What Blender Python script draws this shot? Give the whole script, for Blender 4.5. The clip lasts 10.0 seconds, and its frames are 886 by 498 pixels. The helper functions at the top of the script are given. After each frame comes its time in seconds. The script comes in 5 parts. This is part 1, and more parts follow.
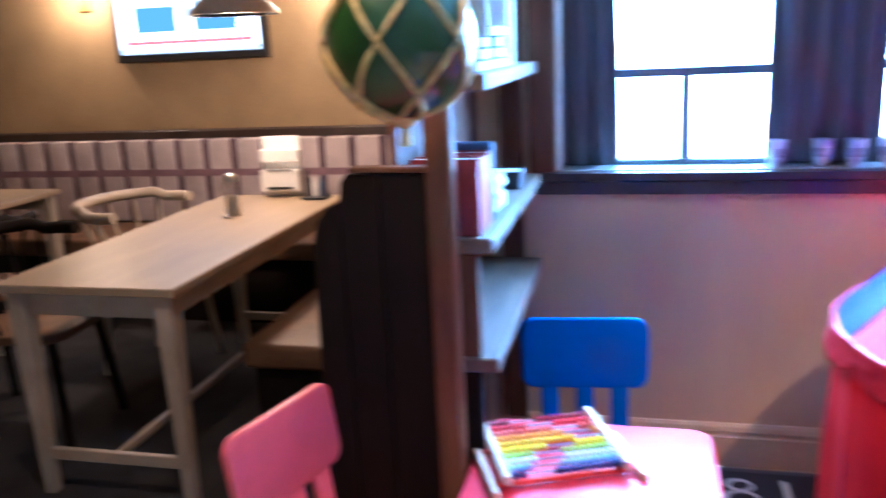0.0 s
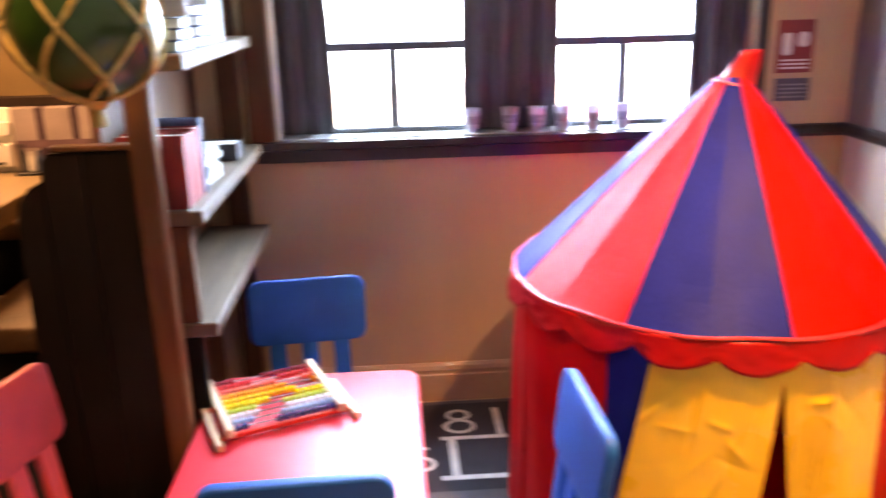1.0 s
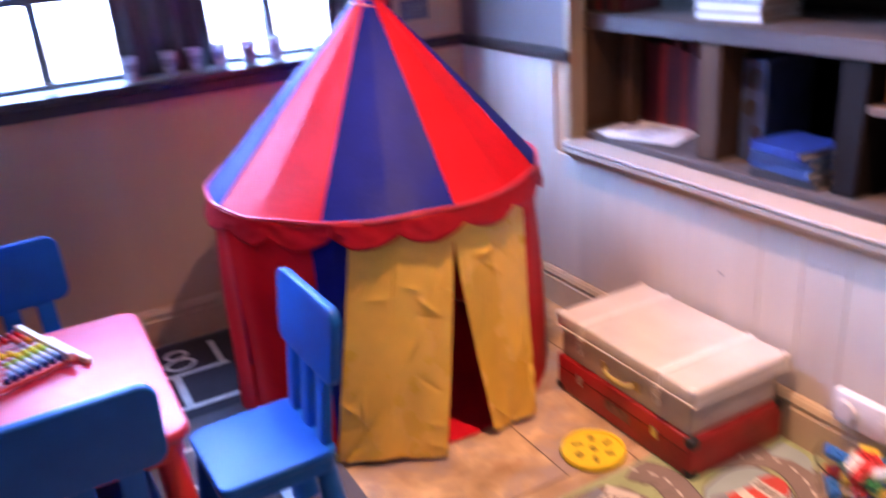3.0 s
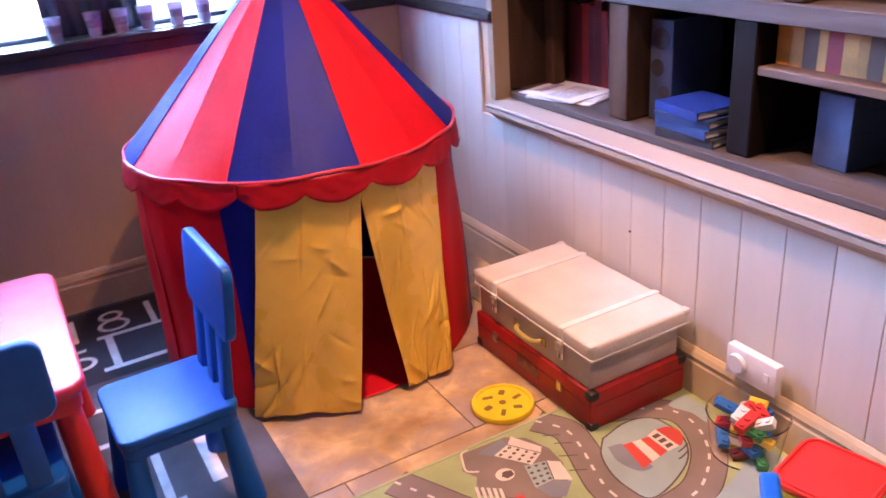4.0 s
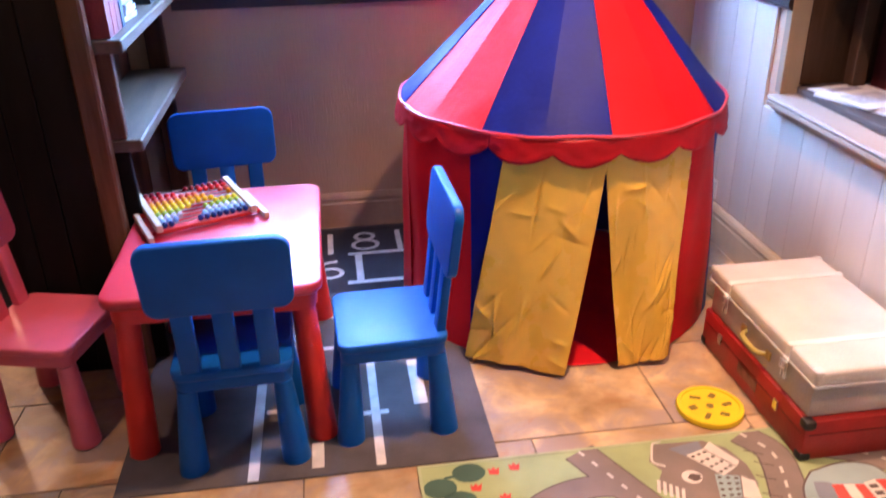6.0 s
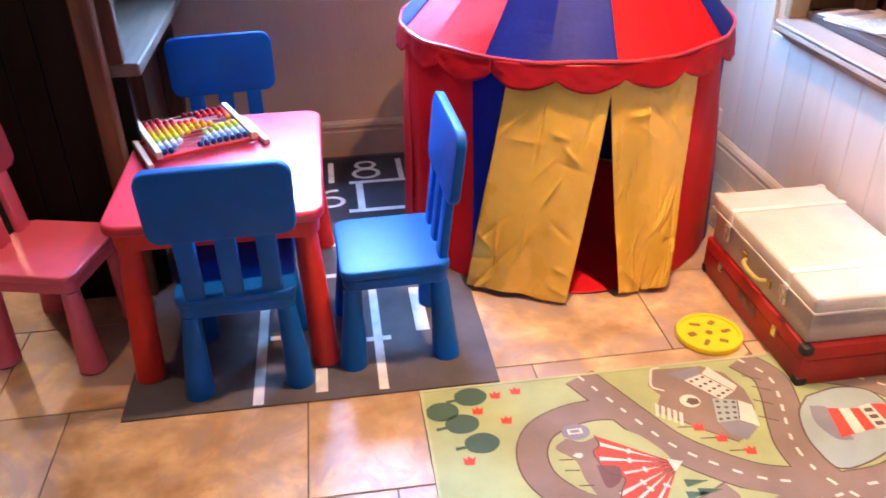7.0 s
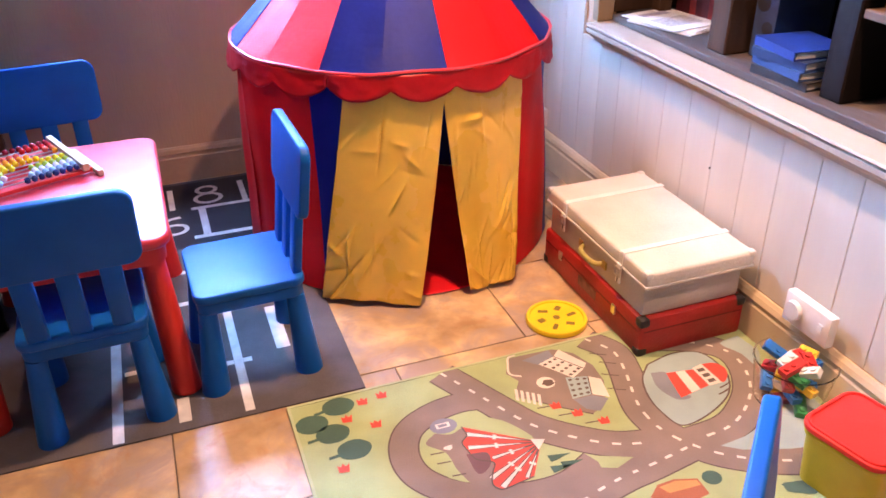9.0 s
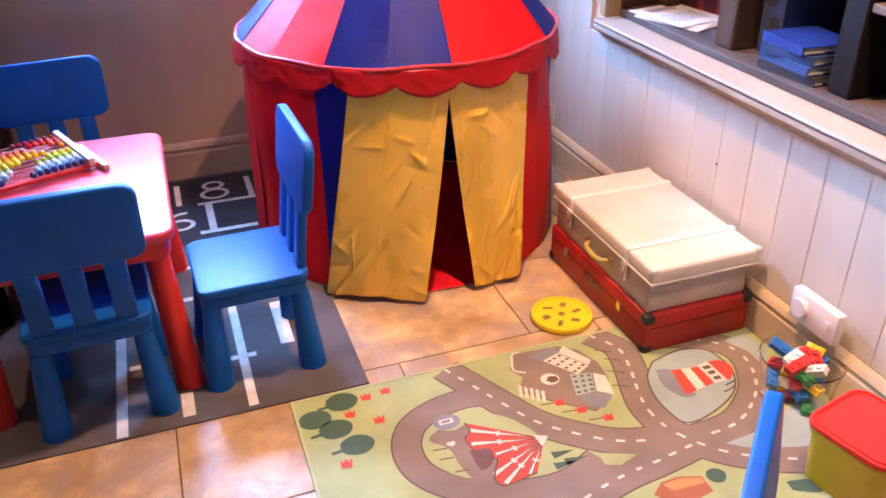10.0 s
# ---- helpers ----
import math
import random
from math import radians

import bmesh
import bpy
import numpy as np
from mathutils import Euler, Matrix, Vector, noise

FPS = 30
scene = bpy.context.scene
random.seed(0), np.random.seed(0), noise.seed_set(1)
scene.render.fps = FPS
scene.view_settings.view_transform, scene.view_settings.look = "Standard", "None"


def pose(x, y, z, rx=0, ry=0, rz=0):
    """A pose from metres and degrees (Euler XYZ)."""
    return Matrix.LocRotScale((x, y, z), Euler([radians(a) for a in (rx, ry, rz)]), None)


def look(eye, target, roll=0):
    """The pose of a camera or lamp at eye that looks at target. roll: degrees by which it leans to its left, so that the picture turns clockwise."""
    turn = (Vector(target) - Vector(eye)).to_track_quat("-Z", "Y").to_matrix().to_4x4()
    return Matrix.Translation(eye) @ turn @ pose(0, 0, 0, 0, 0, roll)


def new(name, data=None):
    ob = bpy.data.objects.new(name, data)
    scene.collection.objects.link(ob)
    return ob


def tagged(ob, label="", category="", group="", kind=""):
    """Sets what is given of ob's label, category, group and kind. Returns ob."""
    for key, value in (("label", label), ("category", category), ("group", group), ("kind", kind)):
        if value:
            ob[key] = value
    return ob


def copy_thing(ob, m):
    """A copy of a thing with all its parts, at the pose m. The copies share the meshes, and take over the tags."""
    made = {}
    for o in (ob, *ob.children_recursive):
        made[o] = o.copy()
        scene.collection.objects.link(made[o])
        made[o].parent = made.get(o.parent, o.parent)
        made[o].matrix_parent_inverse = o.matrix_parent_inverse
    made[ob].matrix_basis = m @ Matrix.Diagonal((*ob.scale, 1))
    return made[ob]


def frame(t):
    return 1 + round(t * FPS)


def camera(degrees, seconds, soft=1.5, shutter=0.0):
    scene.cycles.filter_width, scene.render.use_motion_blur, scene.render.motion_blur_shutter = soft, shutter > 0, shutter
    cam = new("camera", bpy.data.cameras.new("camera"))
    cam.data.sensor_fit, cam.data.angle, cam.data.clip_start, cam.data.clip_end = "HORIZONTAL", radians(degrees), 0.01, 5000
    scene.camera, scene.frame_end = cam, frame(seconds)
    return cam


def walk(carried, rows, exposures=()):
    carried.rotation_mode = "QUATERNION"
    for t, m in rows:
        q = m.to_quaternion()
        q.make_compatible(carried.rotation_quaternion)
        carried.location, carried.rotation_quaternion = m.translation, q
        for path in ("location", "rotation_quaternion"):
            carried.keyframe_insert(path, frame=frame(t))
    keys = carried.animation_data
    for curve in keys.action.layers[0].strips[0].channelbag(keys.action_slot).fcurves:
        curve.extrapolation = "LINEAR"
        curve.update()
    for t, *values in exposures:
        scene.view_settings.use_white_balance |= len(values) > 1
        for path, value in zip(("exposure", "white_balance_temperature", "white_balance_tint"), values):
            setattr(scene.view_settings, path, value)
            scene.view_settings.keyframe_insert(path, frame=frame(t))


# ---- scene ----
cam = camera(57.0, 10.0, 1.6, 0.8)
PATH = [
    (0, (-1.735, -2.638, 1.415), (-2.199, -0.754, 0.93), -2.7),
    (0.5, (-1.627, -2.727, 1.461), (-1.811, -0.814, 0.908), -2.3),
    (1, (-1.593, -2.789, 1.463), (-1.487, -0.882, 0.868), -1.4),
    (1.5, (-1.534, -2.816, 1.458), (-1.21, -0.905, 0.962), -1.1),
    (2, (-1.597, -2.869, 1.487), (-1.171, -0.979, 0.988), -1.7),
    (2.5, (-1.691, -2.969, 1.457), (-0.992, -1.188, 0.871), -3.2),
    (3, (-1.737, -3.039, 1.455), (-0.888, -1.392, 0.703), -4.6),
    (3.2, (-1.712, -3.063, 1.438), (-0.807, -1.469, 0.638), -5.6),
    (4.3, (-1.537, -3.221, 1.447), (-0.77, -1.581, 0.597), -3.2),
    (4.5, (-1.543, -3.232, 1.438), (-0.857, -1.56, 0.581), -1.4),
    (5, (-1.562, -3.262, 1.457), (-0.989, -1.544, 0.614), -0.1),
    (5.3, (-1.540, -3.252, 1.457), (-1.103, -1.495, 0.631), -0.2),
    (5.5, (-1.523, -3.244, 1.456), (-1.172, -1.465, 0.613), -0.3),
    (5.7, (-1.494, -3.247, 1.447), (-1.217, -1.454, 0.604), -0.5),
    (6.8, (-1.495, -3.257, 1.417), (-1.285, -1.54, 0.413), -1.5),
    (7, (-1.502, -3.253, 1.417), (-1.275, -1.545, 0.401), -1.2),
    (7.5, (-1.505, -3.265, 1.412), (-1.209, -1.582, 0.374), -0.4),
    (8, (-1.508, -3.281, 1.417), (-1.121, -1.604, 0.397), 0.1),
    (8.5, (-1.52, -3.296, 1.422), (-1.022, -1.646, 0.408), -0.7),
    (9, (-1.522, -3.305, 1.427), (-0.934, -1.669, 0.437), -0.8),
    (9.5, (-1.516, -3.312, 1.418), (-0.924, -1.675, 0.433), -0.7),
    (10, (-1.507, -3.308, 1.419), (-0.943, -1.667, 0.425), -1.0),
]
EXPOSURES = [
    (0.0, 1.3, 5000, 14), (0.5, 1.1, 7600, 22), (1.0, 1.05, 12000, 32), (1.5, 0.47, 8600, 47), (2.0, 0.15, 7900, 52), (2.5, 0.22, 6900, 49),
    (3.0, 0.3, 6350, 44), (4.5, 0.33, 6650, 46), (5.5, 0.44, 6250, 37), (7.0, 0.82, 6350, 25), (10.0, 0.66, 6600, 31),
]
walk(cam, [(t, look(eye, target, roll)) for t, eye, target, roll in PATH], EXPOSURES)

# ---- world and large lights ----
world = bpy.data.worlds.new("world")
scene.world = world
world.use_nodes = True
wn = world.node_tree
sky = wn.nodes.new("ShaderNodeTexSky")
sky.sky_type, sky.sun_disc = 'NISHITA', False
sky.sun_elevation, sky.sun_rotation = radians(40), radians(20)
wn.links.new(sky.outputs[0], wn.nodes["Background"].inputs[0])
wn.nodes["Background"].inputs[1].default_value = 0.12


def lamp(name, kind, m, energy, color, size=0.1, size_y=None):
    d = bpy.data.lights.new(name, kind)
    d.energy, d.color = energy, color
    if kind == 'AREA':
        d.size = size
        if size_y:
            d.shape, d.size_y = 'RECTANGLE', size_y
    else:
        d.shadow_soft_size = size
    ob = new(name, d)
    ob.matrix_world = m
    return ob


WARM, COLD = (1.0, 0.64, 0.37), (0.22, 0.52, 1.0)
daylight = lamp("window_daylight", 'AREA', look((-1.17, 0.42, 1.64), (-1.17, -2.2, 0.75)), 268, COLD, 1.62, 1.10)
daylight.data.spread = radians(140)
# Unseen downlights, inferred from shadows and warm-lit surfaces; power tuned by eye.
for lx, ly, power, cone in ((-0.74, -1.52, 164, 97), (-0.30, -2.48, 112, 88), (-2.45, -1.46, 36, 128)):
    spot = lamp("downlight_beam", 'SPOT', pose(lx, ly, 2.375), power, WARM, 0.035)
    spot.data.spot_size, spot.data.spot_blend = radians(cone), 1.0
lamp("pendant_light", 'POINT', pose(-3.38, 0.6, 1.54), 26, WARM, 0.05)
lamp("wall_lamp_light", 'POINT', pose(-4.95, 1.62, 1.80), 9, WARM, 0.05)
lamp("wall_lamp_light", 'POINT', pose(-3.36, 1.62, 1.80), 9, WARM, 0.05)


# ---- materials ----
def M(name, col, rough=0.6, var=0.12, scale=6.0, bump=0.0, bscale=60.0, metal=0.0, coat=0.0, stretch=(1, 1, 1), tint=None,
      sheen=0.0, rnd=0.0, spec=0.5, trans=0.0, ior=1.45, emit=0.0, thin=0.0, coatr=0.32):
    m = bpy.data.materials.new(name)
    m.use_nodes = True
    nt = m.node_tree
    p = nt.nodes["Principled BSDF"]
    L = nt.links.new
    tc = nt.nodes.new("ShaderNodeTexCoord")
    mp = nt.nodes.new("ShaderNodeMapping")
    mp.inputs["Scale"].default_value = stretch
    L(tc.outputs["Object"], mp.inputs[0])
    if rnd:
        shift = nt.nodes.new("ShaderNodeObjectInfo")
        away = nt.nodes.new("ShaderNodeVectorMath")
        away.operation = 'SCALE'
        away.inputs[0].default_value = (37.0, 53.0, 11.0)
        L(shift.outputs["Random"], away.inputs["Scale"])
        L(away.outputs[0], mp.inputs["Location"])
    n1 = nt.nodes.new("ShaderNodeTexNoise")
    n1.inputs["Scale"].default_value, n1.inputs["Detail"].default_value = scale, 5
    L(mp.outputs[0], n1.inputs["Vector"])
    n2 = nt.nodes.new("ShaderNodeTexNoise")
    n2.inputs["Scale"].default_value, n2.inputs["Detail"].default_value = bscale, 3
    L(mp.outputs[0], n2.inputs["Vector"])
    ramp = nt.nodes.new("ShaderNodeValToRGB")
    dark = tuple(c * (1 - var * 1.6) for c in col)
    light = tuple(min(1, c * (1 + var)) for c in (tint or col))
    ramp.color_ramp.elements[0].position, ramp.color_ramp.elements[1].position = 0.32, 0.70
    ramp.color_ramp.elements[0].color, ramp.color_ramp.elements[1].color = (*dark, 1), (*light, 1)
    L(n1.outputs[0], ramp.inputs[0])
    mix = nt.nodes.new("ShaderNodeMix")
    mix.data_type, mix.blend_type = 'RGBA', 'MULTIPLY'
    mix.inputs[0].default_value = min(1.0, var * 1.2)
    L(ramp.outputs[0], mix.inputs[6])
    L(n2.outputs[0], mix.inputs[7])
    out = mix.outputs[2]
    if rnd:
        oi = nt.nodes.new("ShaderNodeObjectInfo")
        hs = nt.nodes.new("ShaderNodeHueSaturation")
        mr = nt.nodes.new("ShaderNodeMapRange")
        mr.inputs[3].default_value, mr.inputs[4].default_value = 1 - rnd, 1 + rnd
        L(oi.outputs["Random"], mr.inputs[0])
        L(mr.outputs[0], hs.inputs["Value"])
        L(out, hs.inputs["Color"])
        out = hs.outputs[0]
    L(out, p.inputs["Base Color"])
    rr = nt.nodes.new("ShaderNodeMapRange")
    rr.inputs[3].default_value, rr.inputs[4].default_value = max(0.02, rough - 0.08), min(1, rough + 0.08)
    L(n1.outputs[0], rr.inputs[0])
    L(rr.outputs[0], p.inputs["Roughness"])
    p.inputs["Metallic"].default_value = metal
    p.inputs["Specular IOR Level"].default_value = spec
    p.inputs["Coat Weight"].default_value = coat
    p.inputs["Coat Roughness"].default_value = coatr
    p.inputs["Sheen Weight"].default_value = sheen
    p.inputs["Transmission Weight"].default_value = trans
    p.inputs["IOR"].default_value = ior
    if emit:
        L(out, p.inputs["Emission Color"])
        p.inputs["Emission Strength"].default_value = emit
    if bump:
        b = nt.nodes.new("ShaderNodeBump")
        b.inputs["Strength"].default_value, b.inputs["Distance"].default_value = bump, 0.004
        L(n2.outputs[0], b.inputs["Height"])
        L(b.outputs[0], p.inputs["Normal"])
    if thin:
        tr = nt.nodes.new("ShaderNodeBsdfTranslucent")
        L(out, tr.inputs[0])
        ms = nt.nodes.new("ShaderNodeMixShader")
        ms.inputs[0].default_value = thin
        L(p.outputs[0], ms.inputs[1])
        L(tr.outputs[0], ms.inputs[2])
        L(ms.outputs[0], nt.nodes["Material Output"].inputs[0])
    return m


# Wall plaster with a darkened base, standing in for shade on the east strip.
PLASTERSHADE = M("shade_toned_plaster", (0.20, 0.155, 0.135), 0.75, 0.07, 2.5, 0.25, 90)
JAMB = M("tan_painted_timber", (0.38, 0.26, 0.145), 0.5, 0.10, 6, 0.2, 50, stretch=(1, 1, 0.15))
# Darker copy of the brown timber; the recess shade is in its colour.
RECESSWOOD = M("recess_shade_timber", (0.105, 0.052, 0.027), 0.75, 0.32, 9, 0.6, 45, stretch=(1, 1, 0.12), rnd=0.12, spec=0.2)
PLASTER = M("cream_plaster", (0.62, 0.385, 0.225), 0.75, 0.08, 2.5, 0.35, 150, stretch=(1, 1, 0.12))
PAINTWOOD = M("cream_painted_wood", (0.72, 0.64, 0.53), 0.45, 0.06, 4, 0.12, 40, stretch=(1, 1, 0.15), rnd=0.03)
SKIRT = M("cream_gloss_skirting", (0.60, 0.47, 0.30), 0.35, 0.08, 5, 0.1, 30)
WALLSKIRT = M("wall_coloured_skirting", (0.57, 0.35, 0.205), 0.5, 0.10, 5, 0.15, 40)
# Cream darkened in colour to offset strong downlight on the ledge.
LEDGEPAINT = M("dimmed_cream_paint", (0.46, 0.375, 0.29), 0.5, 0.10, 5, 0.15, 50, stretch=(1, 0.15, 1))
# Pale tone puts the daylight on the sill top into its colour.
SILLDAYLIT = M("daylit_sill_tone", (0.38, 0.38, 0.38), 0.35, 0.10, 8, 0.1, 40)
DARKRAIL = M("dark_stained_rail", (0.045, 0.028, 0.022), 0.4, 0.25, 8, 0.2, 50, stretch=(1, 1, 0.3))
CEIL = M("ceiling_paint", (0.42, 0.37, 0.31), 0.85, 0.05, 2)
GOLDWALL = M("ochre_wall_paint", (0.36, 0.25, 0.13), 0.7, 0.15, 2.2, 0.2, 60)
TILE = M("stone_tile", (0.50, 0.30, 0.13), 0.34, 0.20, 7.0, 0.25, 18, tint=(0.66, 0.46, 0.25), rnd=0.10, spec=0.4)


def slate_patches(m, col, scale, low, high, amount):
    """Lays cloudy patches of a second stone colour over a material."""
    nt = m.node_tree
    base = nt.nodes["Principled BSDF"].inputs["Base Color"]
    src = base.links[0].from_socket
    mapping = [n for n in nt.nodes if n.bl_idname == "ShaderNodeMapping"][0]
    cloud = nt.nodes.new("ShaderNodeTexNoise")
    cloud.inputs["Scale"].default_value, cloud.inputs["Detail"].default_value = scale, 7
    cloud.inputs["Roughness"].default_value, cloud.inputs["Distortion"].default_value = 0.62, 1.3
    nt.links.new(mapping.outputs[0], cloud.inputs["Vector"])
    edge = nt.nodes.new("ShaderNodeMapRange")
    edge.inputs[1].default_value, edge.inputs[2].default_value, edge.inputs[4].default_value = low, high, amount
    nt.links.new(cloud.outputs[0], edge.inputs[0])
    mx = nt.nodes.new("ShaderNodeMix")
    mx.data_type = 'RGBA'
    nt.links.new(edge.outputs[0], mx.inputs[0])
    nt.links.new(src, mx.inputs[6])
    mx.inputs[7].default_value = (*col, 1)
    nt.links.new(mx.outputs[2], base)


slate_patches(TILE, (0.34, 0.255, 0.215), 4.5, 0.43, 0.62, 0.9)
slate_patches(TILE, (0.40, 0.185, 0.075), 9.0, 0.56, 0.70, 0.55)
GROUT = M("dark_grout", (0.17, 0.12, 0.08), 0.85, 0.2, 30)
CARPET = M("dark_carpet", (0.030, 0.028, 0.032), 0.95, 0.25, 8, 0.6, 300)
ROUGHWOOD = M("rough_brown_timber", (0.170, 0.066, 0.026), 0.7, 0.34, 9, 0.6, 45, stretch=(1, 1, 0.12), rnd=0.12, spec=0.3)
GREYWOOD = M("weathered_grey_timber", (0.098, 0.074, 0.062), 0.75, 0.30, 9, 0.6, 45, stretch=(1, 0.12, 1), rnd=0.1)
SHELFWOOD = M("sawn_shelf_timber", (0.175, 0.105, 0.062), 0.6, 0.28, 9, 0.5, 45, stretch=(1, 0.12, 1), rnd=0.1)
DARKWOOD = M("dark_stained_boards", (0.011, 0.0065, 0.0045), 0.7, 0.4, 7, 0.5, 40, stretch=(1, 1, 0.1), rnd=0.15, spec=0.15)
BLUEP = M("blue_plastic", (0.0003, 0.098, 0.40), 0.40, 0.06, 12, 0.08, 260, spec=0.22)
TABLERED = M("glossy_red_plastic", (0.56, 0.022, 0.03), 0.42, 0.05, 12, 0.04, 260, spec=0.65)
REDP = M("red_plastic", (0.70, 0.035, 0.022), 0.38, 0.06, 12, 0.12, 260, spec=0.25)
PINKP = M("pink_plastic", (0.80, 0.13, 0.17), 0.36, 0.05, 12, 0.12, 260)
TENTRED = M("red_tent_nylon", (0.68, 0.014, 0.016), 0.50, 0.12, 5, 0.14, 70, spec=0.15, thin=0.09)
TENTTHIN = M("single_layer_red_nylon", (0.70, 0.016, 0.02), 0.40, 0.12, 6, 0.35, 60, spec=0.5, thin=0.42)
TENTBLUE = M("blue_tent_nylon", (0.006, 0.015, 0.235), 0.50, 0.12, 5, 0.14, 70, spec=0.15, thin=0.09)
TENTYEL = M("yellow_tent_nylon", (0.92, 0.55, 0.06), 0.27, 0.10, 4, 0.20, 30, spec=0.9, thin=0.12)
MATGREY = M("grey_felt_mat", (0.118, 0.104, 0.108), 0.95, 0.22, 5, 0.5, 300)
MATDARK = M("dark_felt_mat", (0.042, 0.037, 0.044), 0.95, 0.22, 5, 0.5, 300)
PRINTWHITE = M("white_mat_print", (0.75, 0.72, 0.68), 0.9, 0.12, 20, 0.3, 300)
RUGGREEN = M("green_rug_pile", (0.36, 0.43, 0.20), 0.95, 0.10, 8, 0.6, 420)
RUGEDGE = M("green_rug_binding", (0.42, 0.47, 0.26), 0.95, 0.10, 8, 0.5, 300)
RUGROAD = M("taupe_rug_print", (0.24, 0.185, 0.155), 0.95, 0.10, 8, 0.6, 420)
RUGLINE = M("brown_rug_outline", (0.12, 0.085, 0.07), 0.95, 0.1, 8, 0.4, 420)
RUGWHITE = M("white_rug_print", (0.66, 0.60, 0.51), 0.95, 0.08, 8, 0.4, 420)
RUGBLUE = M("pale_blue_rug_print", (0.31, 0.40, 0.385), 0.95, 0.08, 8, 0.5, 420)
RUGRED = M("red_rug_print", (0.60, 0.075, 0.05), 0.95, 0.08, 8, 0.5, 420)
RUGTREE = M("dark_green_rug_print", (0.06, 0.12, 0.085), 0.95, 0.1, 8, 0.5, 420)
RUGGREY = M("grey_rug_print", (0.22, 0.23, 0.26), 0.95, 0.1, 8, 0.5, 420)
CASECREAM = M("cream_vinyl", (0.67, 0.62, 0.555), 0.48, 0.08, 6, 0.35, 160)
CASEGREY = M("greyer_cream_vinyl", (0.50, 0.43, 0.37), 0.55, 0.10, 6, 0.35, 160)
CASERED = M("worn_red_fibreboard", (0.42, 0.018, 0.014), 0.45, 0.2, 7, 0.35, 120)
WHITESTRAP = M("white_strap", (0.80, 0.77, 0.72), 0.55, 0.06, 20, 0.2, 200)
BRASS = M("brass", (0.60, 0.45, 0.16), 0.35, 0.15, 20, metal=0.9)
CHROME = M("dull_steel", (0.62, 0.60, 0.57), 0.3, 0.1, 30, metal=1.0)
YELLOWP = M("yellow_plastic", (0.82, 0.58, 0.01), 0.4, 0.05, 12, 0.1, 200)
OLIVEP = M("mustard_plastic", (0.58, 0.45, 0.02), 0.32, 0.06, 12, 0.1, 200)
BLACKP = M("black_plastic", (0.015, 0.014, 0.014), 0.5, 0.1, 20)
WHITEP = M("white_plastic", (0.78, 0.76, 0.72), 0.35, 0.04, 20)
PALEWOOD = M("pale_beech", (0.66, 0.46, 0.30), 0.5, 0.15, 14, 0.2, 60, stretch=(1, 0.15, 1))
CREAMTAB = M("cream_painted_table", (0.42, 0.345, 0.26), 0.35, 0.12, 6, 0.15, 50)
TABTOP = M("varnished_oak_top", (0.36, 0.27, 0.17), 0.40, 0.16, 6, 0.2, 40, stretch=(1, 0.15, 1), spec=0.7)
LEATHER = M("brown_leather", (0.17, 0.085, 0.040), 0.5, 0.25, 7, 0.5, 70)
TARTANP = M("pale_plaid_wool", (0.55, 0.46, 0.46), 0.95, 0.10, 10, 0.5, 200)
TARTAND = M("plum_plaid_wool", (0.10, 0.05, 0.075), 0.95, 0.15, 10, 0.5, 200)
TARTANM = M("mauve_plaid_wool", (0.28, 0.17, 0.21), 0.95, 0.15, 10, 0.5, 200)
CURTAIN = M("grey_brown_curtain", (0.085, 0.075, 0.085), 0.9, 0.2, 6, 0.6, 120, stretch=(1, 1, 0.2), sheen=0.3)
FRAMEPAINT = M("dark_grey_window_paint", (0.10, 0.11, 0.13), 0.4, 0.12, 12)
GLASS = M("window_glass", (1, 1, 1), 0.02, 0.0, 4, trans=1.0)
CLEAR = M("clear_plastic", (0.97, 0.97, 0.97), 0.08, 0.0, 4, trans=1.0, ior=1.25)
GREENGLASS = M("green_float_glass", (0.018, 0.075, 0.012), 0.10, 0.25, 9, coat=0.6)
ROPE = M("tan_rope", (0.62, 0.43, 0.15), 0.85, 0.2, 40, 0.6, 200)
PAPER = M("white_paper", (0.76, 0.73, 0.68), 0.8, 0.05, 10)
PRINTINK = M("grey_print", (0.30, 0.29, 0.28), 0.85, 0.2, 40)
SIGNRED = M("red_sign_plastic", (0.26, 0.03, 0.03), 0.35, 0.05, 10)
SIGNGREY = M("dark_sign_plastic", (0.10, 0.085, 0.10), 0.35, 0.08, 10)
BOOKS = {k: M(k + "_book_cloth", c, 0.6, 0.15, 14, 0.3, 150, rnd=0.18) for k, c in dict(
    wine=(0.12, 0.015, 0.02), red=(0.36, 0.03, 0.025), orange=(0.62, 0.27, 0.06), blue=(0.006, 0.035, 0.24), teal=(0.015, 0.05, 0.16),
    slate=(0.055, 0.085, 0.16), white=(0.72, 0.70, 0.66), tan=(0.30, 0.22, 0.16), brown=(0.14, 0.07, 0.04), dark=(0.03, 0.03, 0.035)).items()}


def glow(name, col, strength):
    m = bpy.data.materials.new(name)
    m.use_nodes = True
    nt = m.node_tree
    e = nt.nodes.new("ShaderNodeEmission")
    e.inputs[0].default_value, e.inputs[1].default_value = (*col, 1), strength
    nt.links.new(e.outputs[0], nt.nodes["Material Output"].inputs[0])
    return m


DAY = glow("overcast_daylight", (0.80, 0.92, 1.0), 5.0)
DAYBLUE = glow("cold_daylight", (0.30, 0.62, 1.0), 2.6)
BULB = glow("warm_bulb", (1.0, 0.80, 0.50), 9.0)
